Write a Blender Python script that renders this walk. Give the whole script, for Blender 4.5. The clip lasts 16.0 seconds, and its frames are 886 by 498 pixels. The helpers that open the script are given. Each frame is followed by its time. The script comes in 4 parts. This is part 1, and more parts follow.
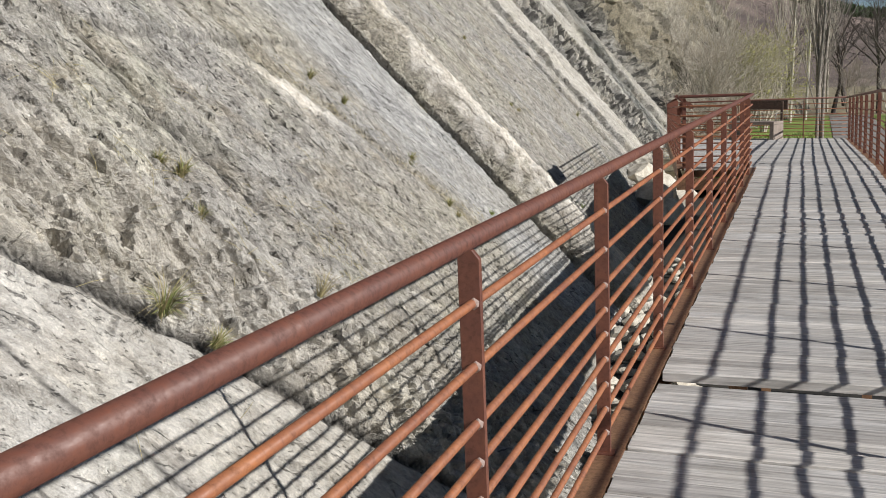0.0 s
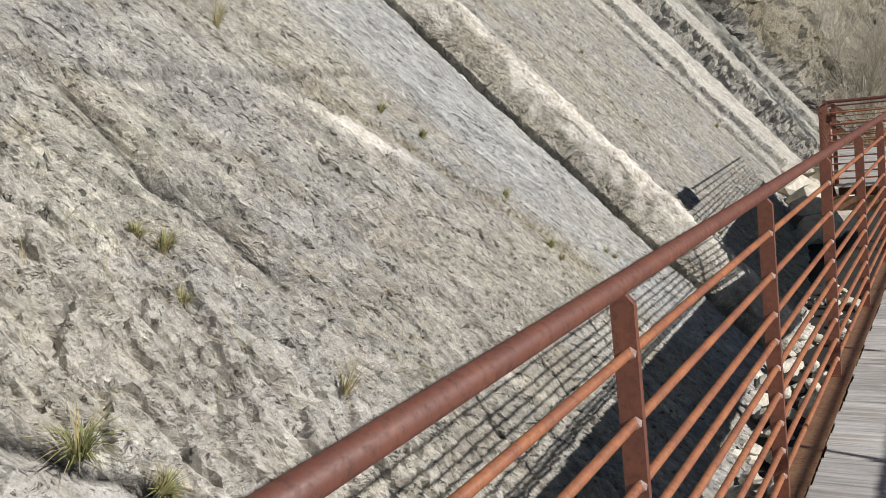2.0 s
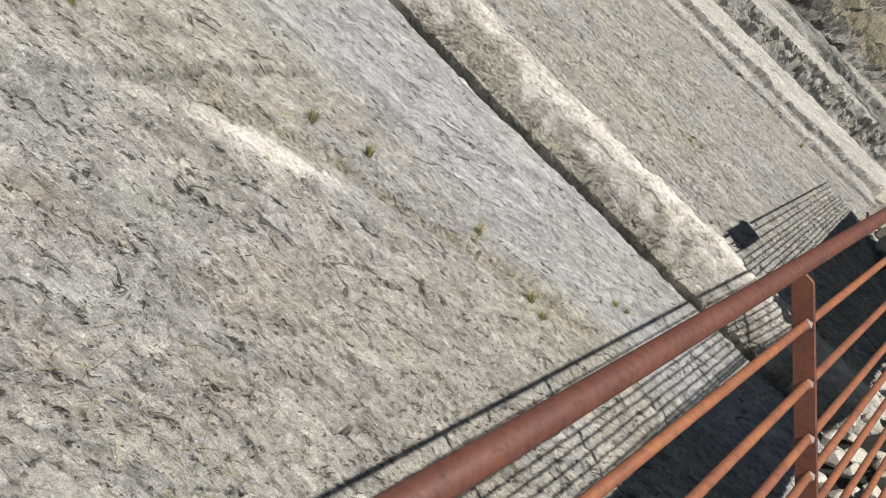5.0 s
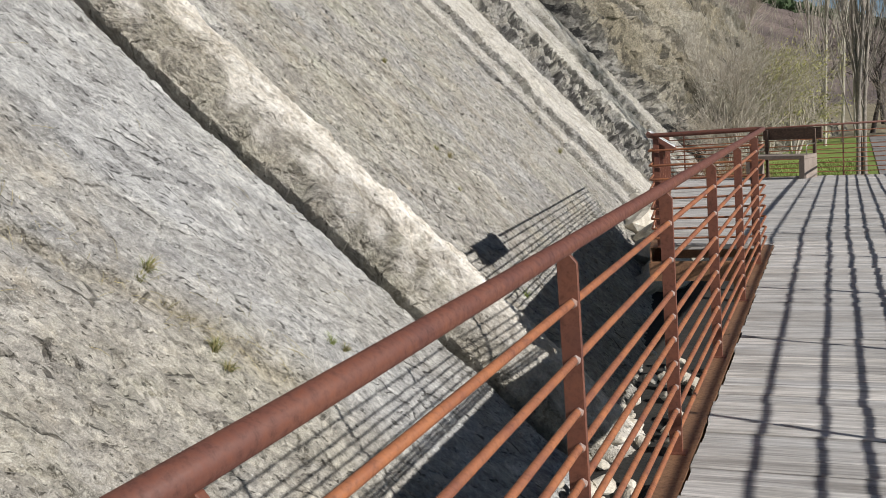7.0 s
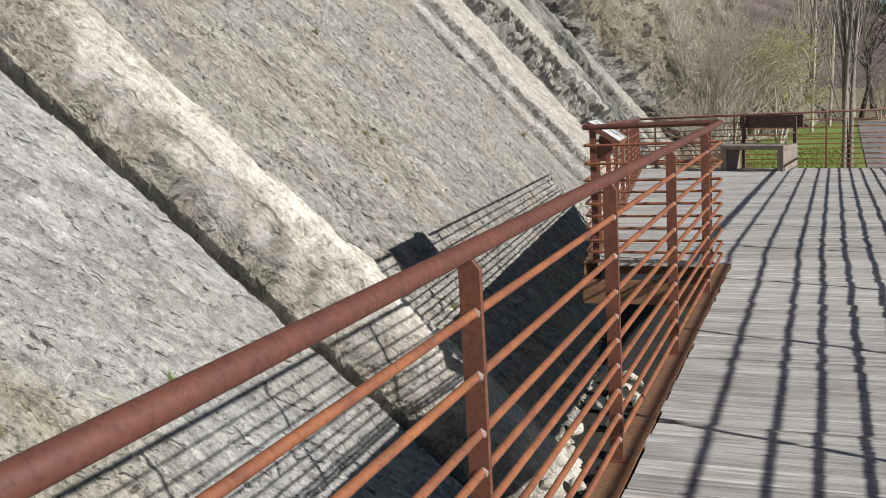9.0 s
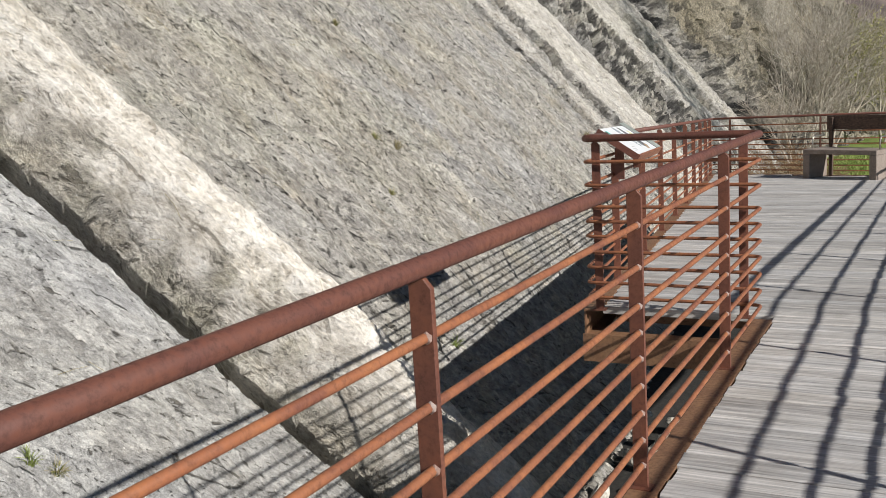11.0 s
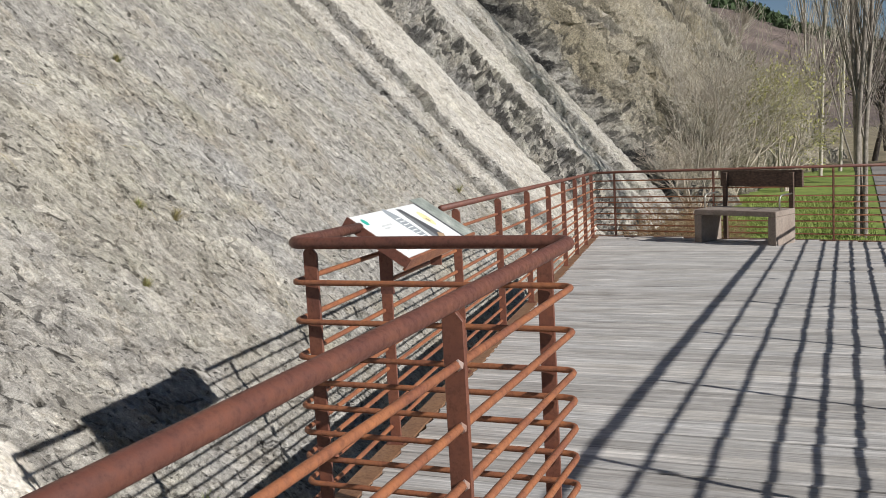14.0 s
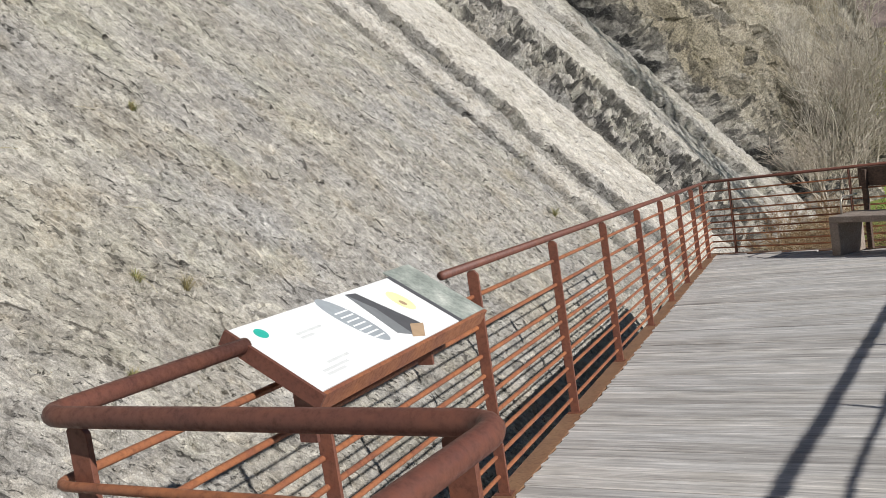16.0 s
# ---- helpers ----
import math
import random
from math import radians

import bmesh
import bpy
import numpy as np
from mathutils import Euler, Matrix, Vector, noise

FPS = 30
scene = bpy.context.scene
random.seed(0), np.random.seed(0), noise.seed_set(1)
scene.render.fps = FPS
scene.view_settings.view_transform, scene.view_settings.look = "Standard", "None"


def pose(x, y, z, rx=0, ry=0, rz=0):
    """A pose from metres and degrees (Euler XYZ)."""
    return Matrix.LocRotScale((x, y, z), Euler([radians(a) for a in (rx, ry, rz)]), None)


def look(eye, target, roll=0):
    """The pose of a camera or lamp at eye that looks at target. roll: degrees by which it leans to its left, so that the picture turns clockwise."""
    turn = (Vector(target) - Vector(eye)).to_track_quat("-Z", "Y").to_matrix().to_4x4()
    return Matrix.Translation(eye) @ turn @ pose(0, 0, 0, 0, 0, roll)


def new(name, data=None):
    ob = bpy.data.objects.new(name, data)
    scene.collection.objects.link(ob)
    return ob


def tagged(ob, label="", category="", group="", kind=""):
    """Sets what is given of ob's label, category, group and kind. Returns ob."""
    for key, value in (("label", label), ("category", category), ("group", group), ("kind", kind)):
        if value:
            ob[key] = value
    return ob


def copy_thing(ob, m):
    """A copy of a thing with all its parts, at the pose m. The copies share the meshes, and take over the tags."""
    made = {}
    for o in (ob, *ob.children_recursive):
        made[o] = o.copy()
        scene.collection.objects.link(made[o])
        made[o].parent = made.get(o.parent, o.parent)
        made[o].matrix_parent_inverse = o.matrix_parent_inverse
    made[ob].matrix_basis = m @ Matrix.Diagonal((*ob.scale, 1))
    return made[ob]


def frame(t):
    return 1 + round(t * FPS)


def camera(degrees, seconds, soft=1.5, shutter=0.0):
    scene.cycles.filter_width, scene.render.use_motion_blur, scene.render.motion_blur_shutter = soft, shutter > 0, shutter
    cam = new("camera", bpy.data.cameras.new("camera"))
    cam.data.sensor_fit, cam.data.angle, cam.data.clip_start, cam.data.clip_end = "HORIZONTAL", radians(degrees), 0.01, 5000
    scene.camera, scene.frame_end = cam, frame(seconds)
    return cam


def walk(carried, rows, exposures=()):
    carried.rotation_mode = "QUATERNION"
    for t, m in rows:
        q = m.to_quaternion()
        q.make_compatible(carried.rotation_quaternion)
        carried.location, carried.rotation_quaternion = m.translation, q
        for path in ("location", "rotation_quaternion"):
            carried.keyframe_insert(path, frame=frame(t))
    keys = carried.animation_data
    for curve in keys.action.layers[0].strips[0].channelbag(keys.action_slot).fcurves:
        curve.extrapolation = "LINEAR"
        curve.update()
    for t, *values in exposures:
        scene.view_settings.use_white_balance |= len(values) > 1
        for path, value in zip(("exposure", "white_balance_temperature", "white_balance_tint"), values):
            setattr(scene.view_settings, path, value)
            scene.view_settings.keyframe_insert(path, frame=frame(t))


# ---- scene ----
cam = camera(50.2, 16.0, soft=0.75)
PATH = [
    (0, (0.649, 1.072, 1.375), (-0.053, 2.914, 1.032), -2.4),
    (0.5, (0.643, 1.471, 1.36), (-0.031, 3.317, 0.985), -2.4),
    (1, (0.608, 1.877, 1.38), (-0.101, 3.715, 1.032), -2.6),
    (1.5, (0.523, 2.304, 1.402), (-0.296, 4.104, 1.107), -5.7),
    (2, (0.595, 2.67, 1.401), (-0.392, 4.387, 1.123), -6.2),
    (2.5, (0.673, 2.979, 1.403), (-0.436, 4.619, 1.12), -3.6),
    (3, (0.654, 3.41, 1.423), (-0.396, 5.086, 1.126), -3.0),
    (3.5, (0.663, 3.908, 1.418), (-0.356, 5.606, 1.138), -2.9),
    (3.7, (0.664, 4.066, 1.417), (-0.374, 5.756, 1.155), -3.0),
    (5.8, (0.507, 5.626, 1.415), (-0.66, 7.227, 1.144), -3.9),
    (6, (0.508, 5.753, 1.401), (-0.596, 7.399, 1.134), -5.9),
    (6.5, (0.569, 6.156, 1.41), (-0.359, 7.908, 1.15), -4.5),
    (7, (0.59, 6.539, 1.375), (-0.18, 8.364, 1.098), -4.4),
    (7.5, (0.601, 6.995, 1.38), (-0.054, 8.858, 1.061), -3.8),
    (8, (0.683, 7.395, 1.392), (0.02, 9.252, 1.059), -3.0),
    (8.5, (0.664, 7.852, 1.381), (-0.037, 9.696, 1.05), -2.8),
    (10.8, (0.922, 9.827, 1.396), (0.007, 11.575, 1.068), -3.8),
    (11, (0.873, 10.032, 1.377), (-0.054, 11.774, 1.049), -3.4),
    (11.5, (0.841, 10.485, 1.404), (-0.069, 12.235, 1.075), -3.1),
    (12, (0.846, 10.924, 1.407), (-0.073, 12.674, 1.098), -3.2),
    (12.5, (0.746, 11.391, 1.4), (-0.178, 13.144, 1.128), -3.1),
    (13, (0.752, 11.771, 1.395), (-0.141, 13.543, 1.144), -5.0),
    (13.5, (0.781, 12.193, 1.417), (-0.046, 13.998, 1.179), -3.7),
    (14, (0.759, 12.611, 1.416), (-0.01, 14.44, 1.166), -3.2),
    (14.5, (0.763, 13.016, 1.398), (0.018, 14.855, 1.149), -3.2),
    (15, (0.732, 13.439, 1.423), (-0.076, 15.255, 1.199), -3.3),
    (15.5, (0.621, 13.865, 1.439), (-0.27, 15.644, 1.235), -5.5),
    (16, (0.618, 14.302, 1.427), (-0.394, 16.017, 1.243), -8.5),
]
walk(cam, [(t, look(eye, target, roll)) for t, eye, target, roll in PATH])

# ---------------------------------------------------------------- light
world = bpy.data.worlds.new("sky")
scene.world = world
world.use_nodes = True
wn = world.node_tree
sky = wn.nodes.new("ShaderNodeTexSky")
sky.sky_type = "NISHITA"
sky.sun_disc = False
SUN_TO = Vector((1.83, -0.55, 1.0)).normalized()
sky.sun_elevation = math.asin(SUN_TO.z)
sky.sun_rotation = math.atan2(SUN_TO.x, SUN_TO.y)
sky.altitude = 600
sky.air_density = 0.7
sky.dust_density = 0.05
sky.ozone_density = 1.4
wn.nodes["Background"].inputs[1].default_value = 0.05
wn.links.new(sky.outputs[0], wn.nodes["Background"].inputs[0])
sun = new("sun", bpy.data.lights.new("sun", "SUN"))
sun.data.energy = 5.0
sun.data.angle = radians(0.55)
sun.data.color = (1.0, 0.97, 0.935)
sun.matrix_world = look(SUN_TO * 60, (0, 0, 0))
scene.view_settings.exposure = 0.1

# ---------------------------------------------------------------- node helpers


def material(name, rough=0.8, metal=0.0):
    m = bpy.data.materials.new(name)
    m.use_nodes = True
    b = m.node_tree.nodes["Principled BSDF"]
    b.inputs["Roughness"].default_value = rough
    b.inputs["Metallic"].default_value = metal
    return m, m.node_tree, b


def node(nt, kind, **kw):
    n = nt.nodes.new(kind)
    for k, v in kw.items():
        n.inputs[k].default_value = v
    return n


def coords(nt, scale=(1, 1, 1), rot=(0, 0, 0), kind="pos"):
    if kind == "pos":
        src = nt.nodes.new("ShaderNodeNewGeometry").outputs["Position"]
    else:
        src = nt.nodes.new("ShaderNodeTexCoord").outputs["Object"]
    mp = nt.nodes.new("ShaderNodeMapping")
    mp.vector_type = "TEXTURE" if rot != (0, 0, 0) else "POINT"
    mp.inputs["Scale"].default_value = scale
    mp.inputs["Rotation"].default_value = rot
    nt.links.new(src, mp.inputs[0])
    return mp.outputs[0]


def noise_tex(nt, vec, scale, detail=4, rough=0.55, dist=0.0):
    n = node(nt, "ShaderNodeTexNoise", Scale=scale, Detail=detail, Roughness=rough, Distortion=dist)
    nt.links.new(vec, n.inputs["Vector"])
    return n.outputs["Fac"]


def voronoi(nt, vec, scale, feature="F1", out="Distance"):
    n = nt.nodes.new("ShaderNodeTexVoronoi")
    n.feature = feature
    n.inputs["Scale"].default_value = scale
    nt.links.new(vec, n.inputs["Vector"])
    return n.outputs[out]


def ramp(nt, fac, stops):
    r = nt.nodes.new("ShaderNodeValToRGB")
    el = r.color_ramp.elements
    while len(el) < len(stops):
        el.new(0.5)
    for e, (p, c) in zip(el, stops):
        e.position = p
        e.color = (*c, 1) if len(c) == 3 else c
    nt.links.new(fac, r.inputs[0])
    return r.outputs[0]


def mix(nt, fac, a, b, mode="MIX"):
    m = nt.nodes.new("ShaderNodeMix")
    m.data_type = "RGBA"
    m.blend_type = mode
    for sock, v in ((m.inputs[0], fac), (m.inputs[6], a), (m.inputs[7], b)):
        if isinstance(v, (int, float)):
            sock.default_value = v
        elif isinstance(v, tuple):
            sock.default_value = (*v, 1)
        else:
            nt.links.new(v, sock)
    return m.outputs[2]


def calc(nt, op, a, b=0.0):
    m = nt.nodes.new("ShaderNodeMath")
    m.operation = op
    for sock, v in ((m.inputs[0], a), (m.inputs[1], b)):
        if isinstance(v, (int, float)):
            sock.default_value = v
        else:
            nt.links.new(v, sock)
    return m.outputs[0]


def bump(nt, bsdf, height, strength, dist):
    b = node(nt, "ShaderNodeBump", Strength=strength, Distance=dist)
    nt.links.new(height, b.inputs["Height"])
    nt.links.new(b.outputs[0], bsdf.inputs["Normal"])


# ---------------------------------------------------------------- materials
def chips(nt, vec, sp, sq, seed, tilt):
    """Overlapping flat scales: their height (0 to 1) and a random tone for each."""
    mp = nt.nodes.new("ShaderNodeMapping")
    mp.inputs["Scale"].default_value = (sp, sq, 1)
    mp.inputs["Location"].default_value = (seed * 3.7, seed * 5.3, 0)
    nt.links.new(vec, mp.inputs[0])
    vo = nt.nodes.new("ShaderNodeTexVoronoi")
    vo.voronoi_dimensions = "2D"
    vo.inputs["Scale"].default_value = 1.0
    nt.links.new(mp.outputs[0], vo.inputs["Vector"])
    sub = nt.nodes.new("ShaderNodeVectorMath")
    sub.operation = "SUBTRACT"
    nt.links.new(mp.outputs[0], sub.inputs[0])
    nt.links.new(vo.outputs["Position"], sub.inputs[1])
    dot = nt.nodes.new("ShaderNodeVectorMath")
    dot.operation = "DOT_PRODUCT"
    nt.links.new(sub.outputs[0], dot.inputs[0])
    dot.inputs[1].default_value = (*tilt, 0)
    sep = nt.nodes.new("ShaderNodeSeparateColor")
    nt.links.new(vo.outputs["Color"], sep.inputs[0])
    ed = nt.nodes.new("ShaderNodeTexVoronoi")
    ed.voronoi_dimensions = "2D"
    ed.feature = "DISTANCE_TO_EDGE"
    ed.inputs["Scale"].default_value = 1.0
    nt.links.new(mp.outputs[0], ed.inputs["Vector"])
    return calc(nt, "ADD", calc(nt, "MULTIPLY", sep.outputs[0], 0.6), dot.outputs["Value"]), sep.outputs[1], ed.outputs["Distance"]


def rock_axes(nt):
    """Position as (along the streaks, across them, out of the slab), bent a little by noise."""
    pos = nt.nodes.new("ShaderNodeNewGeometry").outputs["Position"]
    comb = nt.nodes.new("ShaderNodeCombineXYZ")
    for i, ax in enumerate(((-0.443, -0.60, 0.611), (-0.478, 0.80, 0.458), (0.76, 0.09, 0.64))):
        d = nt.nodes.new("ShaderNodeVectorMath")
        d.operation = "DOT_PRODUCT"
        nt.links.new(pos, d.inputs[0])
        d.inputs[1].default_value = ax
        nt.links.new(d.outputs["Value"], comb.inputs[i])
    v = comb.outputs[0]
    for scale, amount in ((1.3, 0.16), (7.0, 0.018)):
        wv = node(nt, "ShaderNodeTexNoise", Scale=scale, Detail=4)
        nt.links.new(comb.outputs[0], wv.inputs["Vector"])
        add = nt.nodes.new("ShaderNodeVectorMath")
        add.operation = "MULTIPLY_ADD"
        nt.links.new(wv.outputs["Color"], add.inputs[0])
        add.inputs[1].default_value = (amount, amount, amount)
        nt.links.new(v, add.inputs[2])
        v = add.outputs[0]
    return comb.outputs[0], v


def stretched(nt, vec, scale):
    mp = nt.nodes.new("ShaderNodeMapping")
    mp.inputs["Scale"].default_value = scale
    nt.links.new(vec, mp.inputs[0])
    return mp.outputs[0]


def rock_material():
    m, nt, b = material("limestone", 0.9)
    v, w = rock_axes(nt)
    big = noise_tex(nt, v, 0.5, 5, 0.6)
    stain = noise_tex(nt, v, 1.7, 6, 0.68, 0.3)
    mid = noise_tex(nt, stretched(nt, w, (0.7, 1, 1)), 4.2, 8, 0.7)
    fine = noise_tex(nt, stretched(nt, w, (0.75, 1, 1)), 24.0, 5, 0.72)
    grit = noise_tex(nt, v, 105.0, 3, 0.7)
    h1, t1, e1 = chips(nt, w, 1.7, 4.6, 1, (0.12, 0.7))
    h2, t2, e2 = chips(nt, w, 5.0, 12.5, 2, (0.15, 0.75))
    h3, t3, e3 = chips(nt, w, 15.0, 33.0, 3, (0.25, 0.7))
    gate = ramp(nt, stain, [(0.36, (0.15, 0.15, 0.15)), (0.62, (1, 1, 1))])
    at = nt.nodes.new("ShaderNodeAttribute")
    at.attribute_name = "zone"
    sep = nt.nodes.new("ShaderNodeSeparateColor")
    nt.links.new(at.outputs["Color"], sep.inputs[0])
    col = ramp(nt, big, [(0.3, (0.325, 0.318, 0.305)), (0.5, (0.352, 0.334, 0.303)), (0.7, (0.38, 0.362, 0.305))])
    warm = ramp(nt, stain, [(0.52, (0, 0, 0)), (0.72, (0.7, 0.7, 0.7))])
    col = mix(nt, warm, col, (0.41, 0.36, 0.285))
    film = ramp(nt, noise_tex(nt, v, 1.1, 5, 0.7, 0.5), [(0.52, (0, 0, 0)), (0.66, (0.28, 0.28, 0.28))])
    col = mix(nt, film, col, (0.30, 0.30, 0.215))
    col = mix(nt, at.outputs["Alpha"], col, (0.375, 0.375, 0.372))
    grain = ramp(nt, fine, [(0.3, (0.55, 0.53, 0.5)), (0.5, (1.0, 1.0, 1.0)), (0.68, (1.4, 1.38, 1.35))])
    for tone_in, k in ((t1, 0.6), (t2, 0.85), (t3, 0.85)):
        tone = ramp(nt, tone_in, [(0.0, (0.74, 0.735, 0.73)), (0.12, (0.9, 0.9, 0.9)), (0.5, (1, 1, 1)), (1.0, (1.2, 1.2, 1.19))])
        col = mix(nt, k, col, tone, "MULTIPLY")
    col = mix(nt, 0.8, col, ramp(nt, mid, [(0.3, (0.66, 0.65, 0.64)), (0.5, (1, 1, 1)), (0.72, (1.28, 1.27, 1.24))]), "MULTIPLY")
    col = mix(nt, 0.7, col, grain, "MULTIPLY")
    col = mix(nt, 0.75, col, ramp(nt, grit, [(0.32, (0.55, 0.55, 0.55)), (0.5, (1, 1, 1)), (0.68, (1.5, 1.5, 1.5))]), "MULTIPLY")
    # pale crust, stained brown in patches
    whit = ramp(nt, mid, [(0.3, (0.36, 0.315, 0.26)), (0.40, (0.60, 0.55, 0.47)), (0.52, (0.78, 0.73, 0.65)), (0.68, (0.88, 0.85, 0.79))])
    whit = mix(nt, 0.65, whit, grain, "MULTIPLY")
    col = mix(nt, sep.outputs[0], col, whit)
    # thin cracks and pits along the streaks, their shade painted in dark
    dash = noise_tex(nt, stretched(nt, w, (3.6, 12.0, 2.0)), 1.0, 5, 0.68)
    dash2 = noise_tex(nt, stretched(nt, w, (16.0, 38.0, 5.0)), 1.0, 3, 0.65)
    dk = ramp(nt, dash, [(0.345, (1, 1, 1)), (0.37, (0, 0, 0))])
    dk2 = ramp(nt, dash2, [(0.325, (1, 1, 1)), (0.365, (0, 0, 0))])
    pits = calc(nt, "MAXIMUM", dk, dk2)
    broken = noise_tex(nt, v, 3.1, 5, 0.7)
    line = ramp(nt, e1, [(0.014, (1, 1, 1)), (0.04, (0, 0, 0))])
    pits = calc(nt, "MAXIMUM", pits, calc(nt, "MULTIPLY", line, ramp(nt, broken, [(0.54, (0, 0, 0)), (0.6, (1, 1, 1))])))
    pits = calc(nt, "MULTIPLY", pits, calc(nt, "SUBTRACT", 1.0, calc(nt, "MULTIPLY", sep.outputs[0], 0.75)))
    col = mix(nt, calc(nt, "MULTIPLY", pits, 0.82), col, (0.055, 0.05, 0.044))
    pale = ramp(nt, dash2, [(0.66, (0, 0, 0)), (0.71, (0.6, 0.6, 0.6))])
    col = mix(nt, pale, col, (0.68, 0.66, 0.61))
    vein = ramp(nt, calc(nt, "ABSOLUTE", calc(nt, "SUBTRACT", noise_tex(nt, v, 0.9, 3, 0.5), 0.5)), [(0.0, (0.6, 0.6, 0.6)), (0.0035, (0, 0, 0))])
    col = mix(nt, calc(nt, "MULTIPLY", vein, ramp(nt, big, [(0.5, (0, 0, 0)), (0.6, (1, 1, 1))])), col, (0.66, 0.62, 0.55))
    speck = ramp(nt, voronoi(nt, v, 11.0), [(0.05, (1, 1, 1)), (0.085, (0, 0, 0))])
    col = mix(nt, calc(nt, "MULTIPLY", speck, 0.75), col, (0.74, 0.72, 0.68))
    scrub = ramp(nt, fine, [(0.32, (0.06, 0.05, 0.036)), (0.47, (0.27, 0.232, 0.16)), (0.68, (0.52, 0.455, 0.33))])
    col = mix(nt, sep.outputs[1], col, scrub)
    # dark rubble tone, which also paints the shade in cracks and under ledges
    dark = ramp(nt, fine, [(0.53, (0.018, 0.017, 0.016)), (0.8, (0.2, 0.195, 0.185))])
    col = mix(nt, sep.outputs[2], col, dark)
    nt.links.new(col, b.inputs["Base Color"])
    h = calc(nt, "ADD", calc(nt, "MULTIPLY", h1, 0.095), calc(nt, "MULTIPLY", h2, 0.055))
    h = calc(nt, "ADD", h, calc(nt, "MULTIPLY", h3, 0.007))
    h = calc(nt, "MULTIPLY", h, gate)
    h = calc(nt, "ADD", h, calc(nt, "MULTIPLY", mid, 0.06))
    h = calc(nt, "ADD", h, calc(nt, "MULTIPLY", fine, 0.013))
    h = calc(nt, "ADD", h, calc(nt, "MULTIPLY", grit, 0.003))
    h = calc(nt, "SUBTRACT", h, calc(nt, "MULTIPLY", pits, 0.022))
    bump(nt, b, h, 1.0, 1.0)
    return m


def rust_material(name, paint, rust, amount):
    m, nt, b = material(name, 0.55)
    v = coords(nt)
    n1 = noise_tex(nt, v, 7.0, 6, 0.65)
    n2 = noise_tex(nt, v, 60.0, 5, 0.7)
    f = ramp(nt, n1, [(0.5 - amount, (0, 0, 0)), (0.5 + amount, (1, 1, 1))])
    col = mix(nt, f, paint, rust)
    sp = ramp(nt, n2, [(0.3, (0.55, 0.5, 0.5)), (0.5, (1, 1, 1)), (0.75, (1.25, 1.15, 1.05))])
    col = mix(nt, 0.8, col, sp, "MULTIPLY")
    nt.links.new(col, b.inputs["Base Color"])
    nt.links.new(ramp(nt, n2, [(0.3, (0.7, 0.7, 0.7)), (0.7, (0.42, 0.42, 0.42))]), b.inputs["Roughness"])
    bump(nt, b, n2, 0.25, 0.003)
    return m


def wood_material(name, light, dark, along=0):
    m, nt, b = material(name, 0.85)
    info = nt.nodes.new("ShaderNodeObjectInfo")
    geo = nt.nodes.new("ShaderNodeNewGeometry").outputs["Position"]
    off = nt.nodes.new("ShaderNodeVectorMath")
    off.operation = "ADD"
    comb = nt.nodes.new("ShaderNodeCombineXYZ")
    for i in range(3):
        nt.links.new(calc(nt, "MULTIPLY", info.outputs["Random"], 13.0 + 7 * i), comb.inputs[i])
    nt.links.new(geo, off.inputs[0])
    nt.links.new(comb.outputs[0], off.inputs[1])
    mp = nt.nodes.new("ShaderNodeMapping")
    sc = [1.0, 1.0, 1.0]
    sc[along] = 0.045
    mp.inputs["Scale"].default_value = sc
    nt.links.new(off.outputs[0], mp.inputs[0])
    g1 = noise_tex(nt, mp.outputs[0], 60, 6, 0.62, 0.3)
    g2 = noise_tex(nt, mp.outputs[0], 17, 4, 0.6, 0.6)
    blot = noise_tex(nt, off.outputs[0], 2.4, 5, 0.6)
    spot = noise_tex(nt, off.outputs[0], 55, 3, 0.5)
    col = ramp(nt, g1, [(0.3, dark), (0.5, tuple(0.5 * (a + c) for a, c in zip(light, dark))), (0.68, light)])
    col = mix(nt, 0.75, col, ramp(nt, g2, [(0.3, (0.7, 0.68, 0.66)), (0.55, (1.05, 1.05, 1.05)), (0.75, (1.2, 1.18, 1.15))]), "MULTIPLY")
    col = mix(nt, 0.7, col, ramp(nt, blot, [(0.3, (0.78, 0.75, 0.7)), (0.6, (1.1, 1.08, 1.06))]), "MULTIPLY")
    tone = ramp(nt, info.outputs["Random"], [(0.0, (0.84, 0.82, 0.8)), (0.5, (1, 1, 1)), (1.0, (1.14, 1.11, 1.07))])
    col = mix(nt, 1.0, col, tone, "MULTIPLY")
    col = mix(nt, ramp(nt, spot, [(0.72, (0, 0, 0)), (0.76, (0.7, 0.7, 0.7))]), col, (0.62, 0.6, 0.56))
    nt.links.new(col, b.inputs["Base Color"])
    bump(nt, b, calc(nt, "ADD", g1, calc(nt, "MULTIPLY", g2, 0.8)), 0.6, 0.004)
    return m


def simple_noise_material(name, stops, scale, rough=0.9, bumpd=0.01, detail=6):
    m, nt, b = material(name, rough)
    v = coords(nt)
    n = noise_tex(nt, v, scale, detail, 0.65)
    n2 = noise_tex(nt, v, scale * 9, 4, 0.6)
    col = ramp(nt, n, stops)
    col = mix(nt, 0.8, col, ramp(nt, n2, [(0.3, (0.65, 0.65, 0.65)), (0.7, (1.25, 1.25, 1.25))]), "MULTIPLY")
    nt.links.new(col, b.inputs["Base Color"])
    bump(nt, b, calc(nt, "ADD", n, n2), 0.6, bumpd)
    return m


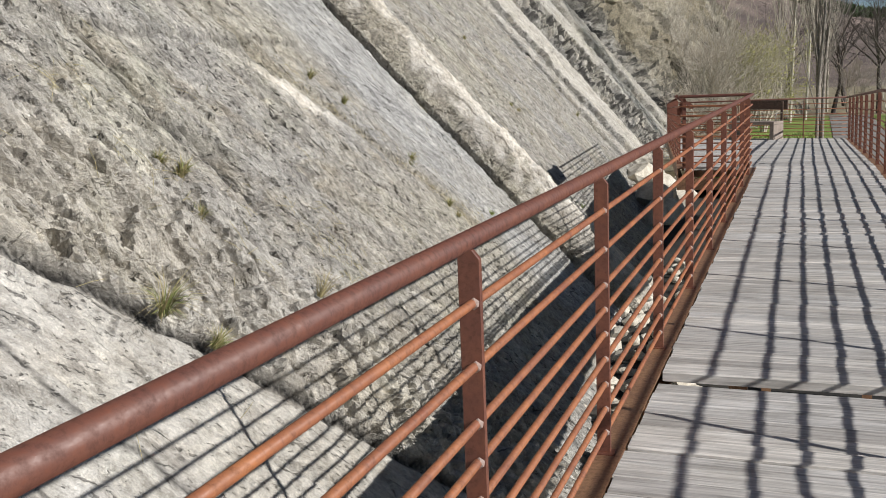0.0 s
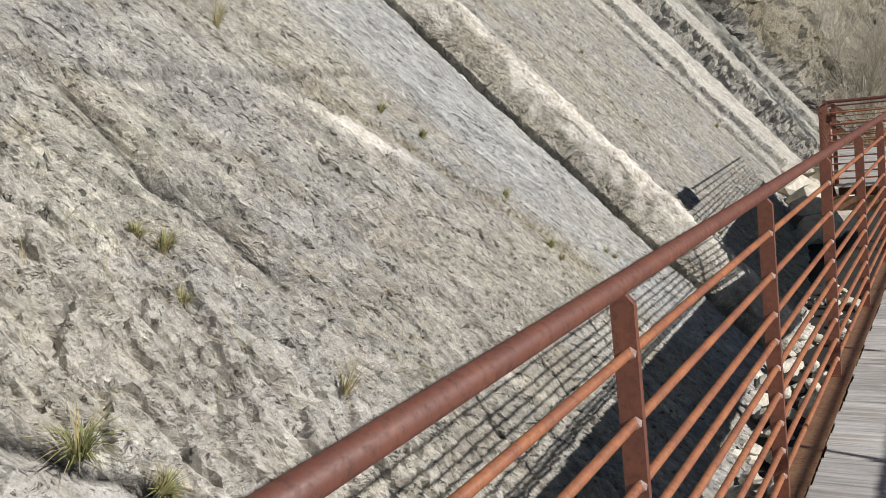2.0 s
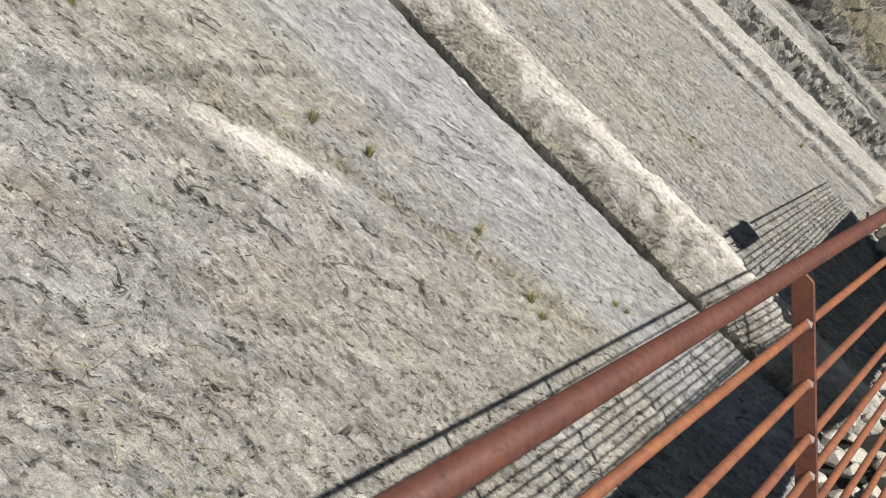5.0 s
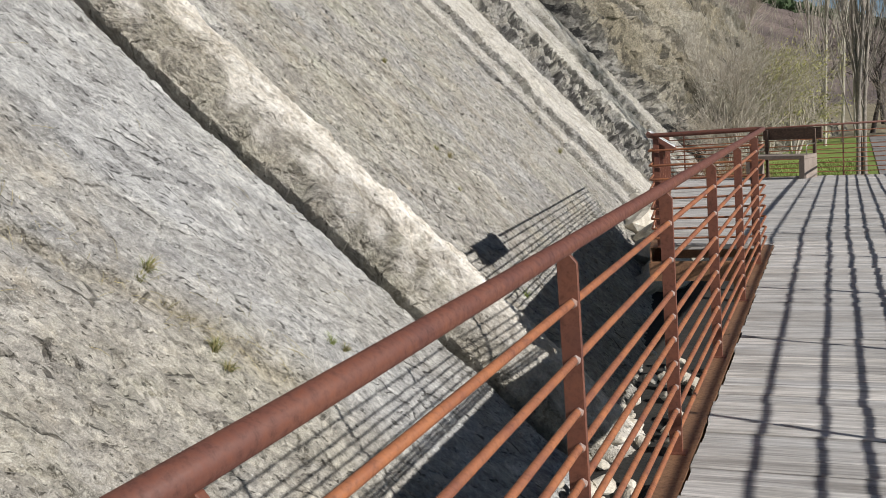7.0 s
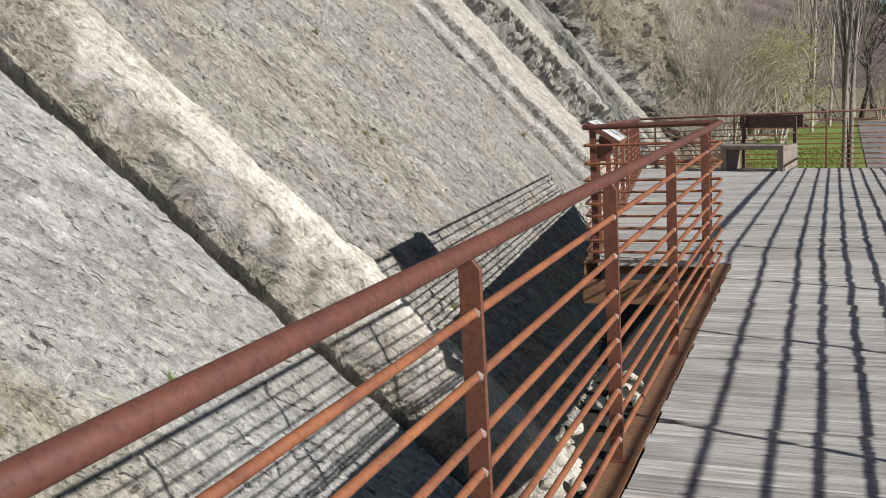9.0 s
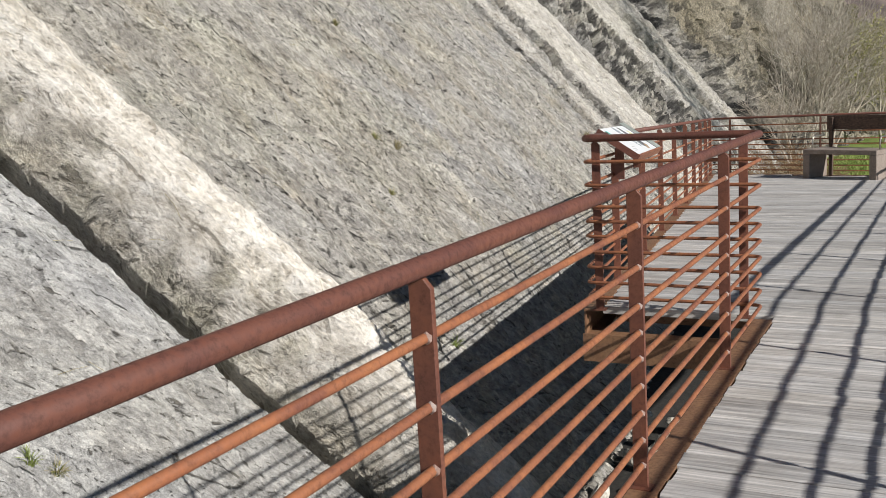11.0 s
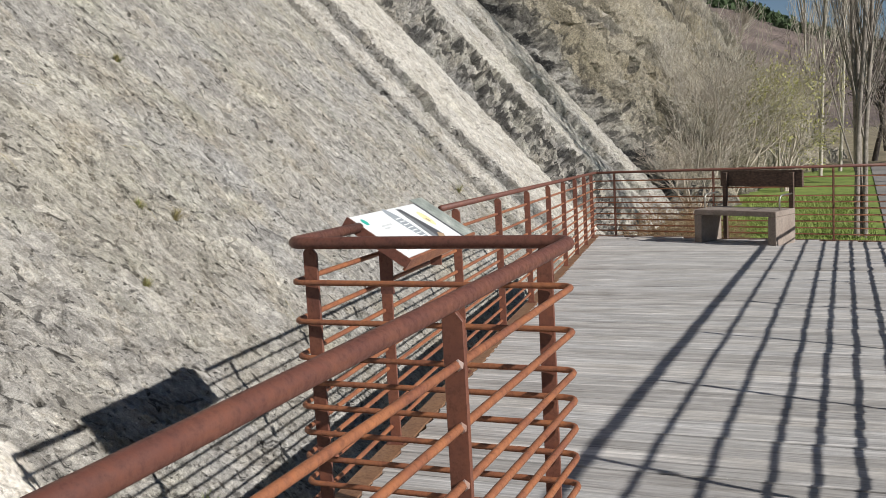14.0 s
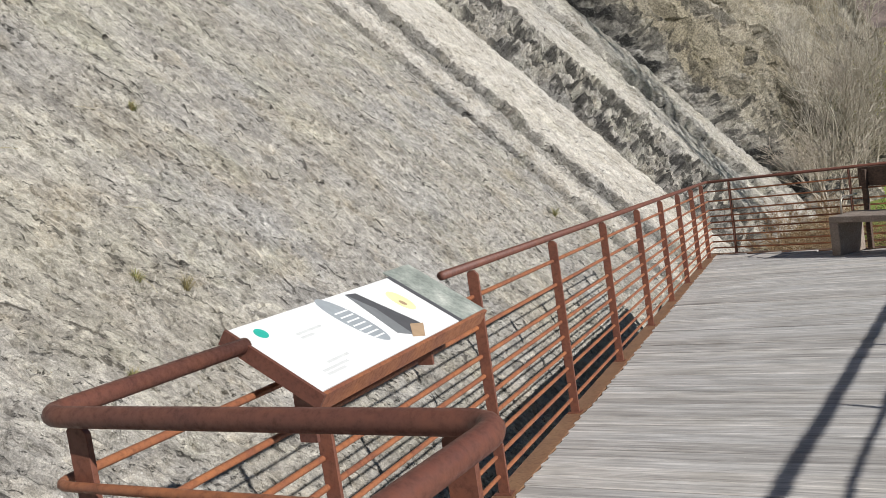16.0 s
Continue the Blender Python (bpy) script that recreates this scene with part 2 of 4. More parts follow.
ROCK = rock_material()
RAIL = rust_material("painted_steel", (0.112, 0.044, 0.034), (0.17, 0.066, 0.041), 0.22)
POST = rust_material("brown_steel", (0.12, 0.045, 0.032), (0.20, 0.075, 0.042), 0.22)
BARS = rust_material("rusted_steel", (0.20, 0.075, 0.046), (0.37, 0.145, 0.06), 0.2)
FLANGE = rust_material("worn_steel", (0.17, 0.085, 0.05), (0.30, 0.17, 0.09), 0.25)
DECK = wood_material("weathered_boards", (0.65, 0.645, 0.635), (0.27, 0.268, 0.265), 0)
BENCHWOOD = wood_material("dark_timber", (0.15, 0.10, 0.075), (0.05, 0.035, 0.028), 0)
CONCRETE = simple_noise_material("concrete", [(0.3, (0.22, 0.175, 0.145)), (0.7, (0.34, 0.285, 0.24))], 6, 0.9, 0.004)
STONE = simple_noise_material("pale_stone", [(0.3, (0.40, 0.355, 0.28)), (0.5, (0.58, 0.53, 0.44)), (0.75, (0.72, 0.69, 0.61))], 5, 0.9, 0.01)
# near-black, as the shade below the deck is put into this base colour
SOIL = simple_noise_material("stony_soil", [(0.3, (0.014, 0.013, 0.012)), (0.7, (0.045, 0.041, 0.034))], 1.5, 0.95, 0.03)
GRASS = simple_noise_material("lawn_soil", [(0.3, (0.12, 0.19, 0.03)), (0.5, (0.19, 0.27, 0.045)), (0.75, (0.28, 0.32, 0.08))], 0.35, 0.95, 0.03)
BLADE = simple_noise_material("green_blades", [(0.3, (0.14, 0.2, 0.035)), (0.7, (0.30, 0.36, 0.09))], 2.0, 0.7, 0.002)
DRY = simple_noise_material("dry_grass", [(0.3, (0.22, 0.19, 0.08)), (0.7, (0.46, 0.39, 0.2))], 3.0, 0.8, 0.002)
TUFT = simple_noise_material("green_tuft", [(0.3, (0.10, 0.13, 0.03)), (0.7, (0.26, 0.27, 0.09))], 6.0, 0.8, 0.002)
BARK = simple_noise_material("grey_bark", [(0.3, (0.34, 0.29, 0.23)), (0.7, (0.58, 0.515, 0.43))], 8.0, 0.9, 0.02)
BARKDARK = simple_noise_material("dark_bark", [(0.3, (0.05, 0.042, 0.036)), (0.7, (0.13, 0.11, 0.095))], 8.0, 0.9, 0.02)
POPLAR = simple_noise_material("poplar_bark", [(0.3, (0.15, 0.13, 0.11)), (0.7, (0.36, 0.32, 0.27))], 8.0, 0.9, 0.02)
BARKPALE = simple_noise_material("pale_bark", [(0.3, (0.36, 0.32, 0.26)), (0.7, (0.58, 0.53, 0.45))], 6.0, 0.9, 0.01)
LEAF = simple_noise_material("spring_leaf", [(0.3, (0.20, 0.20, 0.05)), (0.7, (0.38, 0.36, 0.12))], 2.0, 0.6, 0.002)
HILL = simple_noise_material("far_hillside", [(0.3, (0.09, 0.07, 0.062)), (0.5, (0.16, 0.122, 0.105)), (0.64, (0.24, 0.185, 0.155)), (0.69, (0.50, 0.43, 0.38))], 0.05, 0.95, 1.2, 9)
ASPHALT = simple_noise_material("path_gravel", [(0.3, (0.2, 0.19, 0.175)), (0.7, (0.32, 0.3, 0.28))], 1.5, 0.9, 0.004)
BOARD, _nt, _b = material("sign_white", 0.35)
_b.inputs["Base Color"].default_value = (0.84, 0.85, 0.84, 1)


def plain(name, rgb, rough=0.6):
    m, nt, b = material(name, rough)
    n = noise_tex(nt, coords(nt), 30, 4, 0.6)
    c = mix(nt, 0.5, rgb, ramp(nt, n, [(0.3, tuple(x * 0.8 for x in rgb)), (0.7, tuple(min(1, x * 1.15) for x in rgb))]))
    nt.links.new(c, b.inputs["Base Color"])
    return m


# ---------------------------------------------------------------- mesh helpers
def link_mesh(name, verts, faces, mat, parent=None, label="", smooth=False):
    me = bpy.data.meshes.new(name)
    me.from_pydata([tuple(v) for v in verts], [], faces)
    me.materials.append(mat)
    if smooth:
        me.polygons.foreach_set("use_smooth", [True] * len(me.polygons))
    me.update()
    ob = new(name, me)
    if parent:
        ob.parent = parent
    if label:
        tagged(ob, label)
    return ob


def part(name, bm, mat, parent=None, label="", smooth=False):
    me = bpy.data.meshes.new(name)
    bmesh.ops.recalc_face_normals(bm, faces=bm.faces)
    bm.to_mesh(me)
    bm.free()
    me.materials.append(mat)
    if smooth:
        me.polygons.foreach_set("use_smooth", [True] * len(me.polygons))
    ob = new(name, me)
    if parent:
        ob.parent = parent
    if label:
        tagged(ob, label)
    return ob


def prism(bm, corners, z0, z1, bevel=0.0):
    """A block over the plan corners (x, y), from z0 to z1; either may be a function of (x, y)."""
    f0 = z0 if callable(z0) else (lambda x, y: z0)
    f1 = z1 if callable(z1) else (lambda x, y: z1)
    lo = [bm.verts.new((x, y, f0(x, y))) for x, y in corners]
    hi = [bm.verts.new((x, y, f1(x, y))) for x, y in corners]
    n = len(corners)
    made = [bm.faces.new(lo[::-1]), bm.faces.new(hi)]
    for i in range(n):
        made.append(bm.faces.new((lo[i], lo[(i + 1) % n], hi[(i + 1) % n], hi[i])))
    if bevel:
        edges = list({e for f in made for e in f.edges})
        bmesh.ops.bevel(bm, geom=edges, offset=bevel, segments=1, affect="EDGES")


def block(bm, x0, x1, y0, y1, z0, z1, bevel=0.0):
    prism(bm, [(x0, y0), (x1, y0), (x1, y1), (x0, y1)], z0, z1, bevel)


def rounded(points, radius, steps=5):
    """The polyline with its inner corners rounded."""
    pts = [Vector(p) for p in points]
    out = [pts[0]]
    for a, b, c in zip(pts, pts[1:], pts[2:]):
        u, w = (a - b).normalized(), (c - b).normalized()
        r = min(radius, 0.45 * (a - b).length, 0.45 * (c - b).length)
        p, q = b + u * r, b + w * r
        for i in range(steps + 1):
            t = i / steps
            out.append((1 - t) ** 2 * p + 2 * t * (1 - t) * b + t * t * q)
    out.append(pts[-1])
    return out


def tube_arrays(points, radii, sides, caps=True):
    pts = [Vector(p) for p in points]
    verts, faces = [], []
    ref = None
    for i, p in enumerate(pts):
        d = (pts[min(i + 1, len(pts) - 1)] - pts[max(i - 1, 0)]).normalized()
        if ref is None:
            ref = d.orthogonal().normalized()
        ref = (ref - d * ref.dot(d)).normalized()
        o = d.cross(ref)
        r = radii[i] if isinstance(radii, (list, tuple)) else radii
        for k in range(sides):
            a = 2 * math.pi * k / sides
            verts.append(p + ref * (r * math.cos(a)) + o * (r * math.sin(a)))
    for i in range(len(pts) - 1):
        for k in range(sides):
            k2 = (k + 1) % sides
            faces.append((i * sides + k, i * sides + k2, (i + 1) * sides + k2, (i + 1) * sides + k))
    if caps:
        faces.append(tuple(range(sides))[::-1])
        faces.append(tuple((len(pts) - 1) * sides + k for k in range(sides)))
    return verts, faces


def tube(name, points, radius, mat, parent, sides=10, label=""):
    v, f = tube_arrays(points, radius, sides)
    return link_mesh(name, v, f, mat, parent, label, smooth=True)


def empty(name, loc=(0, 0, 0)):
    e = new(name)
    e.location = loc
    return e


def hang(ob, parent):
    """Parent without moving."""
    ob.parent = parent
    ob.matrix_parent_inverse = Matrix.Translation(parent.location).inverted()
    return ob


# ---------------------------------------------------------------- fractal fields in numpy
def lattice(ix, iy, seed):
    h = (ix.astype(np.int64) * 374761393 + iy.astype(np.int64) * 668265263 + seed * 974711) & 0x7FFFFFFF
    h = ((h ^ (h >> 13)) * 1274126177) & 0x7FFFFFFF
    h = (h ^ (h >> 16)) & 0xFFFFF
    return h / float(0xFFFFF)


def value_noise(x, y, seed):
    ix, iy = np.floor(x), np.floor(y)
    fx, fy = x - ix, y - iy
    fx, fy = fx * fx * (3 - 2 * fx), fy * fy * (3 - 2 * fy)
    a, b = lattice(ix, iy, seed), lattice(ix + 1, iy, seed)
    c, d = lattice(ix, iy + 1, seed), lattice(ix + 1, iy + 1, seed)
    return (a * (1 - fx) + b * fx) * (1 - fy) + (c * (1 - fx) + d * fx) * fy


def fbm(x, y, seed, octaves=4, gain=0.5):
    t, amp, tot = 0, 1.0, 0.0
    for i in range(octaves):
        t = t + amp * (value_noise(x, y, seed + i * 17) - 0.5) * 2
        tot += amp
        x, y, amp = x * 2.03 + 5.1, y * 2.03 + 1.7, amp * gain
    return t / tot


def cells(x, y, seed):
    """Worley cells: nearest and second distances, a random number of the cell and the offset from its middle."""
    ix, iy = np.floor(x), np.floor(y)
    d1 = np.full(x.shape, 9.0)
    d2 = np.full(x.shape, 9.0)
    rnd, ox, oy = np.zeros(x.shape), np.zeros(x.shape), np.zeros(x.shape)
    for dx in (-1, 0, 1):
        for dy in (-1, 0, 1):
            cx, cy = ix + dx, iy + dy
            px = cx + lattice(cx, cy, seed)
            py = cy + lattice(cx, cy, seed + 5)
            d = np.hypot(x - px, y - py)
            near = d < d1
            d2 = np.where(near, d1, np.minimum(d2, d))
            rnd = np.where(near, lattice(cx, cy, seed + 9), rnd)
            ox, oy = np.where(near, x - px, ox), np.where(near, y - py, oy)
            d1 = np.where(near, d, d1)
    return d1, d2, rnd, ox, oy


def grid_mesh(name, X, Y, Z, mat, smooth=True):
    r, c = X.shape
    verts = np.stack([X, Y, Z], -1).reshape(-1, 3)
    i = np.arange(r * c).reshape(r, c)
    faces = np.stack([i[:-1, :-1], i[1:, :-1], i[1:, 1:], i[:-1, 1:]], -1).reshape(-1, 4)
    me = bpy.data.meshes.new(name)
    me.vertices.add(len(verts))
    me.vertices.foreach_set("co", verts.astype(np.float32).ravel())
    me.loops.add(faces.size)
    me.loops.foreach_set("vertex_index", faces.astype(np.int32).ravel())
    me.polygons.add(len(faces))
    me.polygons.foreach_set("loop_start", (np.arange(len(faces)) * 4).astype(np.int32))
    me.update(calc_edges=True)
    me.validate()
    me.polygons.foreach_set("use_smooth", [smooth] * len(me.polygons))
    me.materials.append(mat)
    return new(name, me)


# ---------------------------------------------------------------- the tilted rock face
def step_at(v, edge, width):
    t = np.clip((v - edge) / width + 0.5, 0, 1)
    return t * t * (3 - 2 * t)


def rock_offset(Y, Z):
    """How far the face stands out of its mean plane, and what covers it (white crust, scrub, dark rubble with painted
    groove shade).
    """
    V = Z * 1.31
    s = Y + 0.5 * Z
    q = (Y * 0.80 + V * 0.60)            # across the streaks
    p = (-Y * 0.60 + V * 0.80)           # along them
    sw = s + 0.07 * fbm(p * 0.9, q * 0.9, 3) + 0.03 * fbm(p * 5, q * 5, 4)
    sw = sw + (0.04 - 0.05 * (Z - 0.3)) * step_at(s, 13.0, 2.0) * (1 - step_at(s, 18.5, 3.0))
    wob = 0.22 * fbm(p * 0.8, q * 0.5, 8) + 0.12 * fbm(p * 4, q * 3, 9)
    wob_far = 0.16 * fbm(p * 0.5, q * 0.5, 10) + 0.03 * fbm(p * 2.5, q * 2.5, 11)
    prof = [(-40, .3), (4, .25), (6.5, .12), (8, -.08), (10, -.22), (14.76, -.31), (14.772, -.8), (14.812, -.8),
            (14.825, -.2), (14.95, .05), (15.2, .26), (15.45, .36), (15.8, .33), (16.0, .16), (19, .10), (22, -.03), (27, -.1),
            (29.4, -.1), (29.43, -.4), (29.5, -.4), (29.53, .02), (30.6, .10), (30.64, -.25), (30.78, -.25), (30.82, .30), (33.4, .50),
            (33.43, .1), (33.6, .12), (33.65, .5), (36.0, .9), (36.04, .55), (36.2, .55), (36.25, 1.1), (38.2, 1.35), (38.24, .95), (38.5, 1.0),
            (38.65, 1.6), (40.2, 1.8), (40.25, 1.3), (41.3, 1.4), (42, 2.3), (43.8, 2.85), (43.85, 2.3), (44.3, 2.4), (44.35, 3.0), (46.2, 3.4), (46.25, 2.3), (47.3, 2.5), (47.4, 3.8), (49, 4.2), (49.1, 3.7), (49.5, 3.8), (49.6, 4.35), (52, 4.9), (52.1, 4.3), (52.6, 4.4), (52.7, 5.1), (60, 7.0), (71, 9.6), (74, 9.2), (90, -14)]
    edge = sw + np.where((s > 15.2) & (s < 16.8), wob, 0) + np.where(s > 29, wob_far, 0)
    o = np.interp(edge, [a for a, _ in prof], [b for _, b in prof])
    base = o * step_at(s, 41.0, 4.0)
    # scaly weathering along the streaks
    warp = 0.35 * fbm(p * 1.1, q * 1.1, 21, 3)
    rough = np.interp(s, [4, 9.5, 12.6, 14.8, 15.9, 16.2, 29, 30, 33.4, 34, 35.8, 36.4, 40, 44], [1.4, 1.0, .55, .5, .7, .9, .9, 1.0, .7, 1.8, 1.8, .7, 1.0, 2.0])
    d1, d2, rnd, ox, oy = cells(p * 1.5 + warp, q * 4.2 + warp, 31)
    a = (rnd - 0.5) * 0.036 + oy * 0.03 - 0.025 * np.exp(-((d2 - d1) / 0.05) ** 2)
    d1, d2, rnd, ox, oy = cells(p * 4.0 + warp * 2, q * 10.5 + warp * 2, 32)
    a = a + (rnd - 0.5) * 0.022 + oy * 0.03 - 0.02 * np.exp(-((d2 - d1) / 0.07) ** 2)
    gate = step_at(fbm(p * 0.7, q * 0.7, 41, 3), 0.0, 0.5)
    d1, d2, rnd, ox, oy = cells(p * 2.2 - warp, q * 2.8, 33)
    a = a + gate * ((rnd - 0.5) * 0.03 + ox * 0.012)
    a = a + 0.035 * fbm(p * 0.6, q * 1.1, 50, 5, 0.55) + 0.010 * fbm(p * 7, q * 12, 51, 3)
    slab = 1 - step_at(Y + 1.15 * Z, 5.1, 0.3)
    o = o + a * rough * 1.45 * (1 - 0.7 * slab)
    lump = step_at(edge, 15.05, 0.4) * (1 - step_at(edge, 15.95, 0.2))
    l1, l2, lr, lx, ly = cells(p * 4.5 + warp, q * 4.5 - warp, 38)
    o = o + lump * (0.07 * fbm(p * 2.2, q * 2.2, 52, 5, 0.6) + 0.035 * (lr - 0.5) - 0.03 * l1)
    # broken ground above the long crack near the start
    d = Y + 1.15 * Z + 0.12 * fbm(p, q, 60)
    rub = step_at(d, 5.15, 0.1) * (1 - step_at(d + 0.35 * fbm(p * 0.8, q * 0.8, 61), 6.6, 0.9))
    w2 = 0.3 * fbm(p * 3, q * 3, 62)
    d1, d2, rnd, ox, oy = cells(p * 3.2 + w2, q * 4.0 + w2, 34)
    e1, e2, rnb, px, py = cells(p * 7.5 + w2, q * 9.0, 35)
    k1, k2 = step_at(d2 - d1, 0.12, 0.24), step_at(e2 - e1, 0.12, 0.24)
    o = o + rub * (k1 * (0.06 + (rnd - 0.5) * 0.10 + ox * 0.10 - oy * 0.06) + k2 * (0.03 + (rnb - 0.5) * 0.05 + py * 0.05) - 0.05)
    # shade of the overhung cracks and ledges, painted as thin dark lines
    groove_shade = np.exp(-((d - 5.07 + 0.03 * fbm(p * 6, q * 6, 59, 3)) / 0.036) ** 2)
    groove_shade = np.maximum(groove_shade, 0.8 * np.exp(-((Y + 0.5 * Z - 4.02 + 0.06 * fbm(p * 4, q * 4, 55, 3)) / 0.02) ** 2) * slab * step_at(fbm(p * 2, q * 2, 54), -0.2, 0.3))
    o = o - 0.09 * np.exp(-((d - 5.06) / 0.05) ** 2) - 0.12 * (1 - step_at(d, 5.08, 0.16))
    # a ledge and a row of grassy pockets
    led = Y + 0.4 * Z + 0.2 * fbm(p * 1.5, q * 1.5, 63)
    on = step_at(Z, 0.5, 0.3) * (1 - step_at(Z, 1.9, 0.4))
    o = o - on * 0.10 * np.exp(-((led - 7.15) / 0.09) ** 2) + on * 0.04 * step_at(led, 7.15, 0.1) * (1 - step_at(led, 7.9, 0.8))
    groove_shade = np.maximum(groove_shade, 0.8 * on * np.exp(-((led - 7.15 + 0.05 * fbm(p * 5, q * 5, 58, 3)) / 0.035) ** 2))
    shelf = Z - 1.93 - 0.035 * (Y - 7) + 0.10 * fbm(p * 1.6, q * 1.6, 57, 4)
    son = step_at(Y, 4.5, 0.5) * (1 - step_at(Y, 11.3, 0.6))
    o = o + son * 0.06 * step_at(shelf, 0.0, 0.06) * (1 - step_at(shelf, 0.5, 0.9))
    groove_shade = np.maximum(groove_shade, 0.4 * son * np.exp(-((shelf + 0.01) / 0.022) ** 2) * step_at(fbm(p * 1.2, q * 1.2, 56, 3), -0.15, 0.3))
    veg = Y + 1.2 * Z + 0.3 * fbm(p * 1.2, q * 1.2, 64)
    von = step_at(Z, -0.4, 0.3) * (1 - step_at(Z, 2.2, 0.8))
    vband = von * np.exp(-((veg - 11.9) / 0.16) ** 2)
    o = o - 0.05 * vband + von * 0.05 * step_at(veg, 11.95, 0.12) * (1 - step_at(veg, 12.6, 0.7))
    # rubble bed and the broken hillside beyond
    bed = step_at(s, 33.7, 0.2) * (1 - step_at(s, 36.3, 0.3)) + 0.2 * step_at(s, 29.6, 0.2) * (1 - step_at(s, 30.9, 0.2)) + 0.8 * step_at(s, 40.3, 0.2) * (1 - step_at(s, 43.5, 1.0))
    d1, d2, rnd, ox, oy = cells(p * 1.9, q * 2.6 + w2, 36)
    k1 = step_at(d2 - d1, 0.12, 0.24)
    f1, f2, fr, fx, fy = cells(p * 4.6, q * 5.6 + w2, 39)
    o = o + bed * (k1 * (0.14 + (rnd - 0.5) * 0.26 + ox * 0.2) + step_at(f2 - f1, 0.12, 0.24) * (0.06 + fr * 0.12 + fy * 0.1) - 0.14)
    hill = step_at(s, 42.2, 2.0)
    d1, d2, rnd, ox, oy = cells(p * 0.55, q * 0.9, 37)
    g1, g2, gr, g_x, g_y = cells(p * 0.9 + w2, q * 2.4 + w2, 44)
    o = o + hill * (step_at(d2 - d1, 0.15, 0.3) * (rnd - 0.4) * 0.7 + 0.8 * fbm(p * 0.25, q * 0.35, 65, 6, 0.6) + step_at(g2 - g1, 0.1, 0.2) * ((gr - 0.4) * 0.5 + g_y * 0.3))
    # cover
    patch = fbm(p * 1.3, q * 1.3, 66, 5, 0.6)
    crust = step_at(edge + 0.55 * patch + 0.2 * fbm(p * 5, q * 5, 77, 3), 15.1, 0.25) * (1 - step_at(edge, 16.0, 0.12))
    crust = np.clip(crust * (1.0 + 0.6 * patch) + 0.45 * step_at(edge, 14.9, 0.1) * (1 - step_at(edge, 15.7, 0.4)) * step_at(patch, 0.1, 0.3), 0, 1)
    pale = np.exp(-(((Y - 9.7) / 0.5) ** 2 + ((Z - 1.45 + (Y - 9.7) * 0.55) / 0.12) ** 2))
    crust = np.clip(crust + pale * step_at(fbm(p * 5, q * 5, 67), -0.1, 0.4) * 1.2, 0, 1)
    light = step_at(s, 30.9, 0.2) * (1 - step_at(s, 33.6, 0.2)) * 0.45 + step_at(s, 29.6, 0.1) * (1 - step_at(s, 30.3, 0.2)) * 0.4
    light = light + step_at(s, 36.3, 0.1) * (1 - step_at(s, 38.2, 0.1)) * 0.3 + step_at(s, 38.65, 0.1) * (1 - step_at(s, 40.2, 0.2)) * 0.25 + 0.3 * bed * step_at(fbm(p * 4, q * 4, 53, 3), 0.05, 0.3)
    crust = np.clip(crust + light + 0.3 * (1 - step_at(d, 5.2, 0.1)) + 0.25 * rub, 0, 1)
    scrub = np.clip(0.45 * vband + hill * (0.75 + 0.5 * fbm(p * 0.5, q * 0.5, 68, 4)) + 0.18 * step_at(fbm(p * 0.5, q * 0.9, 69, 5), 0.15, 0.5) * (s < 29), 0, 1)
    # dark rubble; its patches also paint in the shaded gaps between blocks
    dark = np.clip(bed * step_at(fbm(p * 3.5, q * 3.5, 70, 4, 0.65), 0.03, 0.2) * 0.85 + 0.6 * step_at(s, 40.3, 0.2) * (1 - step_at(s, 41.8, 0.6)) * step_at(fbm(p, q, 71), 0, 0.4), 0, 1)
    # brown-grey stains, dark hill patches and the painted shade of the grooves
    dark = np.clip(dark + 0.4 * step_at(edge, 14.9, 0.15) * (1 - step_at(edge, 15.4, 0.5)) * step_at(patch, -0.05, 0.4) + hill * 0.6 * step_at(fbm(p * 0.22, q * 0.8, 76, 5, 0.6), 0.12, 0.2) + 1.0 * groove_shade, 0, 1)
    crust = np.clip(crust + hill * 0.5 * step_at(fbm(p * 0.12, q * 0.9, 75, 5, 0.6), 0.12, 0.2), 0, 1)
    scrub = np.clip(scrub + 0.3 * step_at(edge, 14.83, 0.05) * (1 - step_at(edge, 15.95, 0.2)) * (1 - crust), 0, 1)
    slate = (step_at(s, 12.2, 1.6) * (1 - step_at(edge, 14.78, 0.05)) * 0.75 + (1 - step_at(d, 5.2, 0.1)) * 0.55) * (1 - crust)
    trend = np.interp(s, [-40, 4, 6.5, 8, 14.7, 15.1, 15.5, 16, 29, 30, 33, 36, 40, 45], [.3, .25, .12, -.08, -.26, .2, .34, .16, -.1, .15, .5, 1.0, 1.8, 3.1])
    lean = (o - trend) * (1 - step_at(s, 41.0, 4.0)) * (1 - 0.75 * step_at(s, 28.5, 1.0))
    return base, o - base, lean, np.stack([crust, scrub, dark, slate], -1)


def rock_x(y, z):
    o, d, _, _ = rock_offset(np.array([float(y)]), np.array([float(z)]))
    return -0.116 * y - 0.84 * z - 1.74 + float(o[0] + d[0])


def rock_normal(y, z):
    e = 0.15
    dxdy = (rock_x(y + e, z) - rock_x(y - e, z)) / (2 * e)
    dxdz = (rock_x(y, z + e) - rock_x(y, z - e)) / (2 * e)
    return Vector((1, -dxdy, -dxdz)).normalized()


